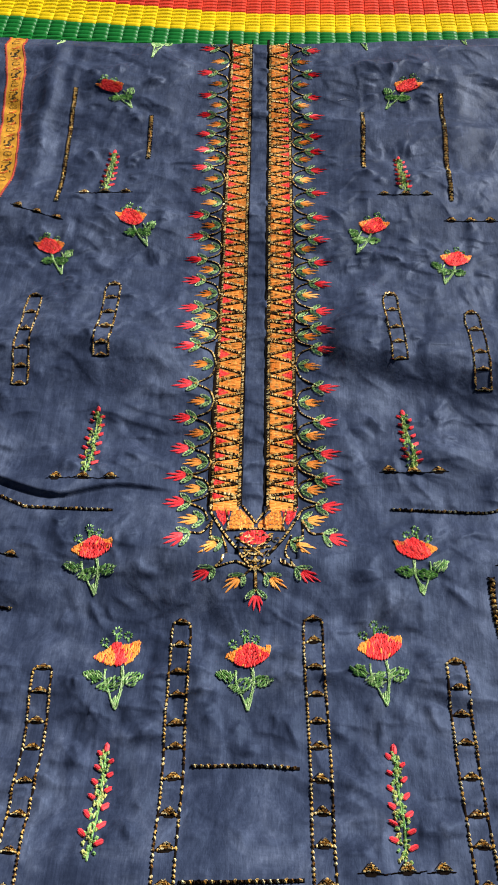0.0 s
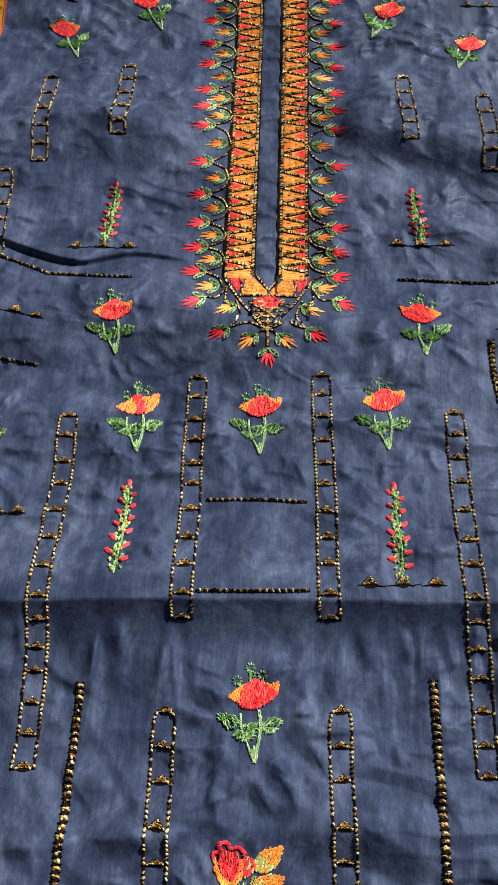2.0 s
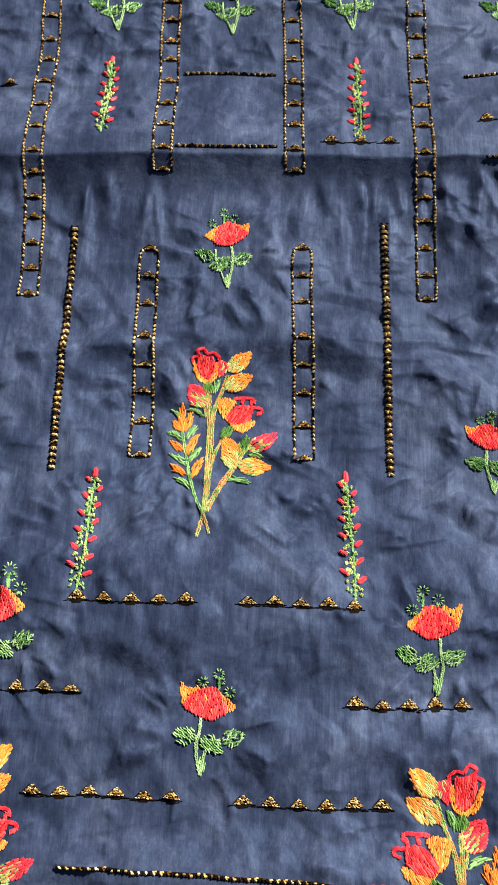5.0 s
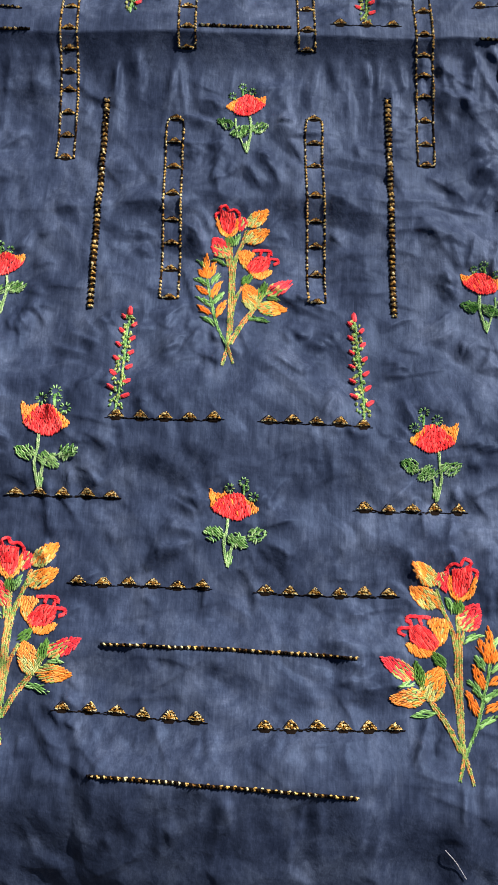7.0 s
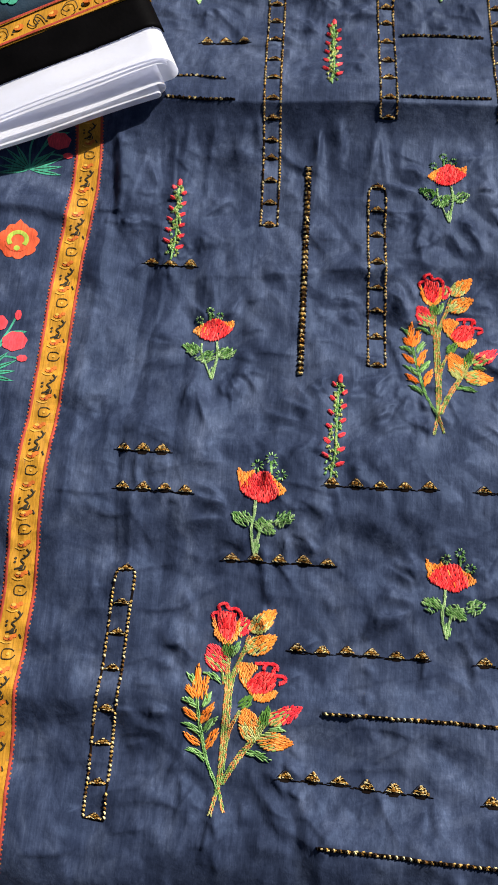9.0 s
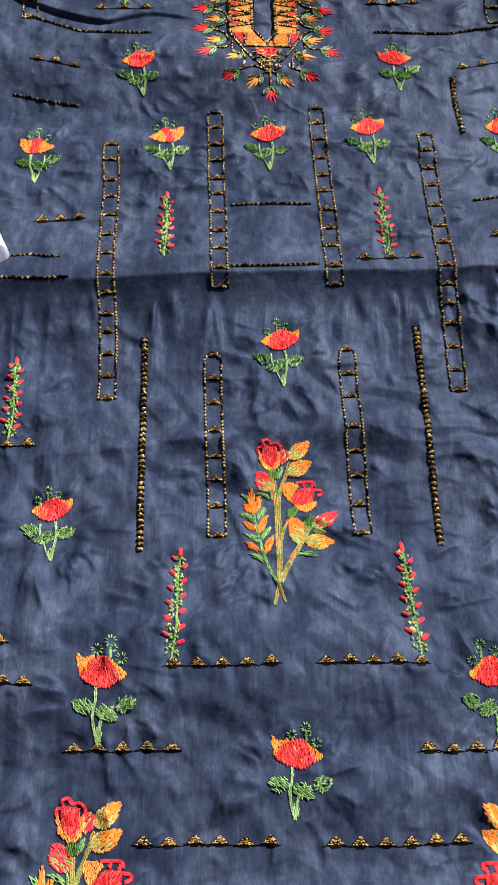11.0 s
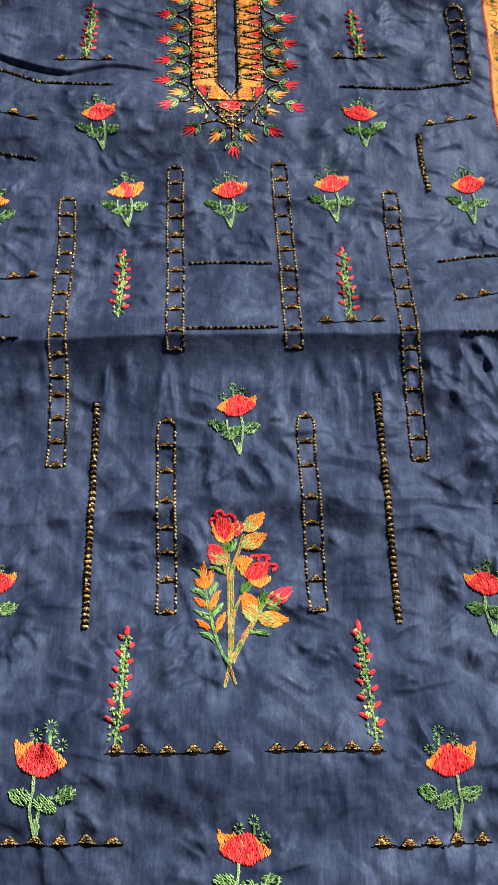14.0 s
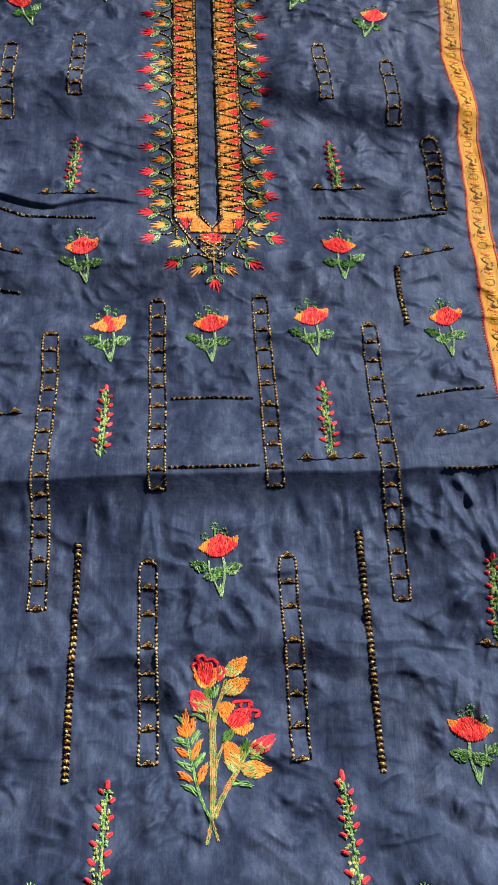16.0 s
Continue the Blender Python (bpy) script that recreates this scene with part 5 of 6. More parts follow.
def gold_mound(x, y, ux, uy, wide, tall):
    """A small raised triangle of gold stitches on a black seam, its foot at (x, y)."""
    n = np.array([-uy, ux])
    u = np.array([ux, uy])
    c = np.array([x, y])
    w = Weave()
    w.strands([c - u * wide * 0.42, c - u * wide * 0.25 + n * tall * 0.3], [c + u * wide * 0.42, c + u * wide * 0.25 + n * tall * 0.3], tall * 0.8, 0.0006, 0.0001, 1)
    for f in np.arange(0.06, 1.0, 0.00062 / tall):
        half = wide / 2 * (1 - f) ** 0.8 + 0.0002
        q = -half + random.uniform(0, 0.0008)
        while q < half:
            e = min(q + random.uniform(0.0010, 0.0022), half + 0.0003)
            a, b = c + u * q + n * tall * (f + 0.05), c + u * e + n * (tall * f + random.uniform(-0.0004, 0.0004))
            w.strands([a], [b], random.uniform(0.0005, 0.0008), random.uniform(0.0005, 0.0009), 0.0004 + 0.0009 * (1 - abs(q + e) / (2 * half + 1e-6)) * (1 - f), 0 if random.random() < 0.95 else 1)
            q = e + random.uniform(-0.0002, 0.0003)
    for sg in (-1, 1):
        w.strands([c + u * sg * wide * 0.56], [c + u * sg * wide * 0.05 + n * tall * random.uniform(0.95, 1.2)], 0.0005, 0.0005, 0.0003, 1)
    for k in range(5):
        p = c + u * wide * (k / 4 - 0.5) * 1.15 - n * random.uniform(0.0001, 0.0007)
        w.strands([p - u * wide * 0.16 + n * random.uniform(-0.0003, 0.0003)], [p + u * wide * 0.16], random.uniform(0.0004, 0.0008), 0.0005, 0.0002, 1)
    return w


def beaded(w, path, pitch, r, h, width):
    """A dark cord plaited with short gold stitches."""
    p = curve(path, 40)
    w.cord(p, width * 0.75, h * 0.5, 0.0001, 1)
    d = np.hypot(*np.diff(p, axis=0).T)
    s = np.r_[0, np.cumsum(d)]
    for t in np.arange(pitch / 2, s[-1], pitch):
        if random.random() < 0.16:
            continue
        c = np.array((np.interp(t, s, p[:, 0]), np.interp(t, s, p[:, 1])))
        k = min(int(np.searchsorted(s, t)), len(p) - 1)
        g = (p[k] - p[k - 1]) / (np.hypot(*(p[k] - p[k - 1])) + 1e-9)
        q = np.array((-g[1], g[0])) * random.choice((-1, 1))
        a = random.uniform(0.4, 0.8)
        w.strands([c - g * r * 1.1 - q * r * a], [c + g * r * 1.1 + q * r * a], r * 1.7, h, 0.0003)
        w.strands([c - g * r * 0.6 + q * r], [c + g * r * 0.9 - q * r * 0.2], r * 1.0, h * 0.8, 0.0003, random.choice((0, 1)))


def ladder(x, y, tx, ty, cells):
    to, s = frame_at(x, y, tx, ty, 1.0)
    hw = 0.0056 / s
    w = Weave()
    wig = [random.uniform(-0.0006, 0.0006) / s for k in range(6)]
    for sg in (-1, 1):
        beaded(w, [to(sg * hw + wig[k] * (k > 0), f) for k, f in enumerate((0.0, 0.2, 0.4, 0.6, 0.8))] + [to(sg * hw, 1 - 0.006 / s), to(sg * hw * 0.55, 1.0)], 0.0025, 0.00086, 0.0013, 0.0017)
    st = w.make("ladder_trim", kurta, [GOLD, BLACK], "gold beaded ladder trim on dark cord")
    ux, uy = (np.array(to(1, 0)) - np.array(to(0, 0))) / s
    for k in range(cells + 1):
        f = k / cells + (random.uniform(-0.1, 0.1) / cells if 0 < k < cells else 0)
        f = min(f, 1 - 0.0015 / s)
        px_, py_ = to(0, f)
        w = gold_mound(px_, py_, ux, uy, random.uniform(0.0080, 0.0094), random.uniform(0.0028, 0.0038))
        c, u = np.array((px_, py_)), np.array((ux, uy))
        if k < cells:
            w.cord([c - u * 0.0056, c, c + u * 0.0056], 0.0011, 0.0007, 0.0001, 1)
            w.beads([c + u * q for q in (-0.0038, 0.0037)], 0.0007, 0.0011, 0.0003)
        w.make("rung", st, [GOLD, BLACK])


for l_ in LADDERS:
    ladder(*l_)


def braid(x, y, tx, ty, tenths):
    """A straight braid of crossed gold stitches; tenths: its width in tenths of a millimetre."""
    wd = tenths / 10000 * (1.0 if tenths < 26 else 1.45)
    n = math.hypot(tx - x, ty - y)
    ux, uy = (tx - x) / n, (ty - y) / n
    bow = random.uniform(-0.0015, 0.0015)
    w = Weave()
    path = curve([(x, y), ((x + tx) / 2 - uy * bow, (y + ty) / 2 + ux * bow), (tx, ty)], 50)
    w.cord(path, wd * (0.90 if tenths < 26 else 0.68), 0.0008, 0.0001, 1)
    s = np.linspace(0, 1, 50)
    for t in np.arange(0.0010, n, 0.0036 if tenths < 26 else 0.0038):
        cx, cy = np.interp(t / n, s, path[:, 0]), np.interp(t / n, s, path[:, 1])
        sk = random.uniform(0.7, 1.1)
        a = (cx - uy * wd * 0.42 - ux * 0.0006, cy + ux * wd * 0.42 - uy * 0.0006)
        b = (cx + uy * wd * 0.42 * sk + ux * 0.0007, cy - ux * wd * 0.42 * sk + uy * 0.0007)
        mix = [0 if random.random() < (0.76 if tenths < 26 else 0.90) else 1 for _ in range(4)]
        if tenths < 26:
            w.strands([a], [b], 0.0015, 0.0014, 0.0005, mix[0])
            m_ = (cx + ux * 0.0009 + uy * random.uniform(-0.3, 0.3) * wd, cy + uy * 0.0009 - ux * random.uniform(-0.3, 0.3) * wd)
            w.strands([(m_[0] - ux * 0.0010, m_[1] - uy * 0.0010)], [(m_[0] + ux * 0.0008 - uy * 0.0004, m_[1] + uy * 0.0008 + ux * 0.0004)], 0.0012, 0.0014, 0.0006, mix[1])
            w.strands([(cx - ux * 0.0020 - uy * wd * 0.4, cy - uy * 0.0020 + ux * wd * 0.4)], [(cx - ux * 0.0012 + uy * wd * 0.4, cy - uy * 0.0012 - ux * wd * 0.4)], 0.0009, 0.0011, 0.0005, 1)
        else:
            a2 = (cx + uy * wd * 0.5 - ux * 0.0008, cy - ux * wd * 0.5 - uy * 0.0008)
            b2 = (cx - uy * wd * 0.5 * sk + ux * 0.0008, cy + ux * wd * 0.5 * sk + uy * 0.0008)
            w.strands([a], [b], 0.0015, 0.0013, 0.0005, mix[0])
            w.strands([a2], [b2], 0.0013, 0.0015, 0.0006, mix[1])
            w.beads([(cx + random.uniform(-0.2, 0.2) * wd, cy + random.uniform(-0.2, 0.2) * wd)], 0.0010, 0.0016, 0.0009, 0)
            for q in (-0.46, 0.46):
                w.strands([(cx + ux * 0.0014 - uy * wd * q * 0.3, cy + uy * 0.0014 + ux * wd * q * 0.3)], [(cx + ux * 0.0022 - uy * wd * q * 1.2, cy + uy * 0.0022 + ux * wd * q * 1.2)], 0.0010, 0.0010, 0.0004, 1)
    return w.make("gold_braid", kurta, [GOLD, BLACK], "narrow gold braid couched on dark cord")


for b_ in BRAIDS + BRAIDS_ACROSS:
    braid(*b_)


def triangle_row(x, y, tx, ty, n):
    w = Weave()
    L_ = math.hypot(tx - x, ty - y)
    ux, uy = (tx - x) / L_, (ty - y) / L_
    for t in np.arange(-0.003, L_ + 0.003, 0.0018):
        a = (x + ux * t - uy * random.uniform(-0.0003, 0.0003), y + uy * t - 0.0006 + random.uniform(-0.0004, 0.0003))
        w.strands([a], [(a[0] + ux * 0.0026, a[1] + uy * 0.0026 + random.uniform(-0.0004, 0.0004))], random.uniform(0.0004, 0.0008), 0.0005, 0.0001)
    st = w.make("scallop_trim", kurta, [BLACK], "black couched thread carrying small gold triangles")
    for k in range(n):
        f = k / (n - 1)
        gold_mound(x + (tx - x) * f, y + (ty - y) * f + random.uniform(-0.0006, 0.0006), ux, uy, 0.0090 * random.uniform(0.9, 1.1), 0.0046 * random.uniform(0.85, 1.15)).make("gold_triangle", st, [GOLD, BLACK])


for r_ in ROWS + ROWS_LOW:
    triangle_row(*r_)


# ---- the neckline ----
def axis(y):
    return -0.0068 - 0.022 * (y - 0.072)


def braided(w, path, width, pitch=0.0010, gold=0, dark=1, lift=0.0002):
    """A twisted dark and gold cord."""
    p = curve(path, max(12, int(len(path) * 6)))
    w.cord(p, width, 0.0009, lift, dark)
    d = np.hypot(*np.diff(p, axis=0).T)
    s = np.r_[0, np.cumsum(d)]
    t = np.arange(0, s[-1], pitch)
    c = np.stack([np.interp(t, s, p[:, 0]), np.interp(t, s, p[:, 1])], 1)
    e = np.stack([np.interp(t + pitch, s, p[:, 0]), np.interp(t + pitch, s, p[:, 1])], 1)
    g = e - c
    g /= np.hypot(g[:, 0], g[:, 1])[:, None] + 1e-9
    nr = np.stack([-g[:, 1], g[:, 0]], 1)
    keep = np.array([random.random() > 0.20 for _ in t], bool)
    a, b = (c + nr * width * 0.35)[keep], (c - nr * width * 0.35 + g * pitch * 0.9)[keep]
    jit = np.array([[random.uniform(-1, 1), random.uniform(-1, 1)] for _ in a]).reshape(-1, 2) * width * 0.16
    w.strands(a + jit, b - jit, 0.0008, 0.0005, lift + 0.0007, gold)


PINKS = (0.6501, 0.6051, 0.5654, 0.5324, 0.5008, 0.4766, 0.4490, 0.4159, 0.3812, 0.3526, 0.3230, 0.2975, 0.2658, 0.2468, 0.2247, 0.1845, 0.1512, 0.1227, 0.0995, 0.0768)
neck = Weave()
for sg in (-1, 1):
    for off, wd in ((0.0276, 0.0030), (0.0094, 0.0028)):
        ys = np.linspace(0.071 if off > 0.01 else 0.0745, 0.700, 60)
        braided(neck, [(axis(v) + sg * off, v) for v in ys], wd)
    ys = np.linspace(0.0745, 0.700, 60)
    # black outline cords; the wide one also draws the shadow left of each band
    neck.cord([(axis(v) + (0.0078 if sg > 0 else -0.0294), v) for v in ys], 0.0027, 0.0007, 0.0001, 1)
    neck.cord([(axis(v) + (0.0290 if sg > 0 else -0.0080), v) for v in ys], 0.0014, 0.0006, 0.0001, 1)
    braided(neck, [(-0.0050 + sg * 0.0290, 0.0700), (-0.0042 + sg * 0.017, 0.050), (-0.0038, 0.0285)], 0.0022)
    braided(neck, [(-0.0050 + sg * 0.0090, 0.0745), (-0.0048, 0.0615)], 0.0018)
    braided(neck, [(-0.0046 + sg * 0.020, 0.0568), (-0.0046, 0.0572)], 0.0016)
    for v_, u_ in ((0.0445, 0.0100), (0.0405, 0.0075), (0.0360, 0.0045)):
        braided(neck, [(-0.0044 + sg * u_, v_), (-0.0044, v_ - 0.0010)], 0.0014)
    braided(neck, [(-0.0046 + sg * 0.011, 0.0500), (-0.0046, 0.0435), (-0.0046 - sg * 0.006, 0.0380)], 0.0014)
    braided(neck, [(-0.0046 + sg * 0.017, 0.0580), (-0.0046 + sg * 0.0195, 0.0720)], 0.0014)
braided(neck, [(-0.0038, 0.0400), (-0.0034, 0.0290), (-0.0027, 0.0125)], 0.0024)
neckline = neck.make("neckline_panel", kurta, [GOLD, BLACK], "embroidered neckline with amber bands, gold cord and tulip edging")

for sg in (-1, 1):
    band = Weave()
    a, b = [], []
    for v in np.arange(0.072, 0.700, 0.00075):
        lo = 0.0100
        for k in range(4):
            u0 = lo + k * 0.0042 + random.uniform(-0.0008, 0.0008)
            a.append((axis(v) + sg * u0, v + random.uniform(-0.0003, 0.0003)))
            b.append((axis(v) + sg * min(u0 + 0.0050, 0.0272), v + random.uniform(-0.0003, 0.0003)))
    ys = np.linspace(0.072, 0.700, 200)
    band.cord([(axis(v) + sg * 0.0185, v) for v in ys], 0.0180, 0.0003, 0.00005, 0)
    band.strands(a, b, 0.00095, 0.0004, 0.0003)
    pick = [i for i in range(len(a)) if random.random() < 0.20]
    band.strands([a[i] for i in pick], [(b[i][0] * 0.6 + a[i][0] * 0.4, b[i][1] + random.uniform(-0.0006, 0.0006)) for i in pick], 0.0008, 0.0004, 0.0006, 1)
    pick = [i for i in range(len(a)) if random.random() < 0.05]
    band.strands([a[i] for i in pick], [(b[i][0] * 0.5 + a[i][0] * 0.5, b[i][1]) for i in pick], 0.0006, 0.0003, 0.0006, 2)
    band.make("amber_band", neckline, [AMBER, GOLD, BLACK], "amber satin-stitched band")
    teeth = Weave()
    pk = [0.700] + list(PINKS) + [0.062]
    marks = []
    for p, q in zip(pk[:-1], pk[1:]):
        marks += [p, (p + q) / 2]
    for p, q in zip(marks[:-1], marks[1:]):
        gap = p - q
        m_ = (p + q) / 2
        if m_ < 0.074:
            continue
        xo, xi = axis(m_) + sg * 0.0265, axis(m_) + sg * 0.0105
        braided(teeth, [(xo, m_ + gap * 0.36), (xi, m_ + gap * 0.04)], 0.0028, 0.0008, lift=0.0005)
        braided(teeth, [(xi, m_ - gap * 0.06), (xo, m_ - gap * 0.34)], 0.0028, 0.0008, lift=0.0005)
        red = Weave()
        red.sheet([(xo + sg * 0.0004, m_ + gap * 0.24), (xo + sg * 0.0004, m_ - gap * 0.22), (xo - sg * 0.0075, m_)], 0.0007)
        red.strands(*poly_stitches([(xo + sg * 0.0004, m_ + gap * 0.24), (xo + sg * 0.0004, m_ - gap * 0.22), (xo - sg * 0.0075, m_)], 1.57), h=0.0006, lift=0.0006)
        red.make("red_wedge", neckline, [RED])
    teeth.make("zigzag_cord", neckline, [GOLD, BLACK], "black and gold zigzag cord")
    # corner blocks at the foot of the band
    blk = Weave()
    blk.strands(*poly_stitches([(-0.0046 + sg * u, v) for u, v in ((0.0272, 0.0745), (0.0165, 0.0735), (0.0180, 0.0660), (0.0205, 0.0600), (0.0250, 0.0665))], 1.57))
    blk.make("corner_block", neckline, [RED], "red stitched corner block")
    blk = Weave()
    blk.strands(*poly_stitches([(-0.0046 + sg * u, v) for u, v in ((0.0155, 0.0725), (0.0105, 0.0722), (0.0012, 0.0608), (0.0012, 0.0578), (0.0185, 0.0575))], 1.57), h=0.0005)
    blk.make("amber_wedge", neckline, [AMBER])
    lace = Weave()
    for k in range(46):
        u, v = random.uniform(0.0, 0.014), random.uniform(0.032, 0.055)
        if u < (v - 0.029) * 0.60:
            lace.strands([(-0.0044 + sg * u, v)], [(-0.0044 + sg * (u + random.uniform(-0.004, 0.004)), v + random.uniform(-0.002, 0.002))], 0.0009, 0.0008, 0.0006, random.choice((0, 0, 1)))
    lace.make("gold_lace", neckline, [GOLD, BLACK], "fine gold lattice stitches")
    # gold vine that carries the tulips
    vine = Weave()
    for k, y in enumerate(PINKS):
        up = (PINKS[k - 1] + y) / 2 if k else y + 0.02
        dn = (PINKS[k + 1] + y) / 2 if k + 1 < len(PINKS) else 0.064
        e = 0.0290
        for other in (up, dn):
            braided(vine, [(axis(other) + sg * e, other), (axis(y) + sg * (e + 0.0040), other + (y - other) * 0.62), (axis(y) + sg * (e + 0.0150), y)], 0.0016, 0.0010)
    for path in (((0.0290, 0.0640), (0.0345, 0.0550), (0.0420, 0.0545)), ((0.0290, 0.0640), (0.0290, 0.0520), (0.0230, 0.0480)), ((0.0220, 0.0530), (0.0185, 0.0400), (0.0245, 0.0310)),
                 ((0.0010, 0.0300), (0.0120, 0.0345), (0.0245, 0.0310)), ((0.0, 0.0300), (0.0040, 0.0280), (0.0070, 0.0235))):
        braided(vine, [(-0.0036 + sg * u, v) for u, v in path], 0.0016, 0.0010)
    vine.make("gold_vine", neckline, [GOLD, BLACK], "looping gold vine cord")


heart = Weave()
heart.strands(*poly_stitches([(-0.0046 + u, v) for u, v in ((-0.0105, 0.0510), (-0.0050, 0.0562), (0.0050, 0.0562), (0.0095, 0.0510), (0.0045, 0.0462), (-0.0050, 0.0462))], 1.57), lift=0.0003)
heart.make("red_heart", neckline, [RED], "small red stitched heart")


def tulip(x, y, dx, dy, mat, size=1.0):
    """Slim petals fanning from two green leaves; the mouth points along (dx, dy)."""
    n = math.hypot(dx, dy)
    ux, uy = dx / n, dy / n
    vx, vy = -uy, ux

    def at(u, v):
        return (x + (ux * u + vx * v) * size, y + (uy * u + vy * v) * size)

    w = Weave()
    for a, l in ((-0.46, 0.0096), (-0.16, 0.0130), (0.14, 0.0146), (0.44, 0.0100)):
        a += random.uniform(-0.06, 0.06)
        l *= random.uniform(0.9, 1.1)
        tip = (0.0030 + l * math.cos(a), l * math.sin(a))
        for q in (-0.0007, 0.0, 0.0007):
            w.strands([at(0.0026, math.sin(a) * 0.0022 + q * 0.8)], [at(tip[0] - abs(q) * 2.0, tip[1] + q * 0.35)], 0.0010 * size, 0.0005, 0.0003, 0)
    for sg in (-1, 1):
        # each leaf is a loop of light stitches round a dark green core
        rim_ = [at(*q) for q in ((-0.0020, sg * 0.0004), (0.0004, sg * 0.0044), (0.0042, sg * 0.0068), (0.0064, sg * 0.0066), (0.0050, sg * 0.0040), (0.0020, sg * 0.0014))]
        w.strands(*petal_stitches(at(-0.0012, sg * 0.0012), at(0.0052, sg * 0.0058), 0.0024 * size, sp=0.0009, length=0.004), lift=0.0004, m=1)
        for p, q in zip(rim_, rim_[1:] + rim_[:1]):
            p, q = np.array(p), np.array(q)
            w.strands([p, (p + q) / 2], [(p + q) / 2, q], 0.0010 * size, 0.0007, 0.0006, 2)
    w.make("tulip", neckline, [mat, GREEN, PALE], "small crimson tulip" if mat is PINK else "small orange tulip")


for sg in (-1, 1):
    for k, y in enumerate(PINKS):
        jog = 0.0 if sg < 0 else -0.004
        tulip(axis(y) + sg * 0.0430, y + jog * 0.5, sg, random.uniform(-0.05, 0.05), PINK, 1.0 if k > 1 else 1.1)
        m_ = (PINKS[k + 1] + y) / 2 if k + 1 < len(PINKS) else 0.0640
        tulip(axis(m_) + sg * 0.0332, m_, sg, random.uniform(-0.05, 0.05), PEACH, 0.92)
    tulip(-0.0036 + sg * 0.0440, 0.0535, sg, -0.35, PINK, 0.95)
    tulip(-0.0036 + sg * 0.0230, 0.0480, sg, -0.40, PEACH, 0.85)
    tulip(-0.0036 + sg * 0.0265, 0.0290, sg, -0.75, PINK, 0.95)
    tulip(-0.0036 + sg * 0.0080, 0.0240, sg * 0.8, -0.85, PEACH, 0.9)
tulip(-0.0027, 0.0120, 0.05, -1, PINK, 0.95)


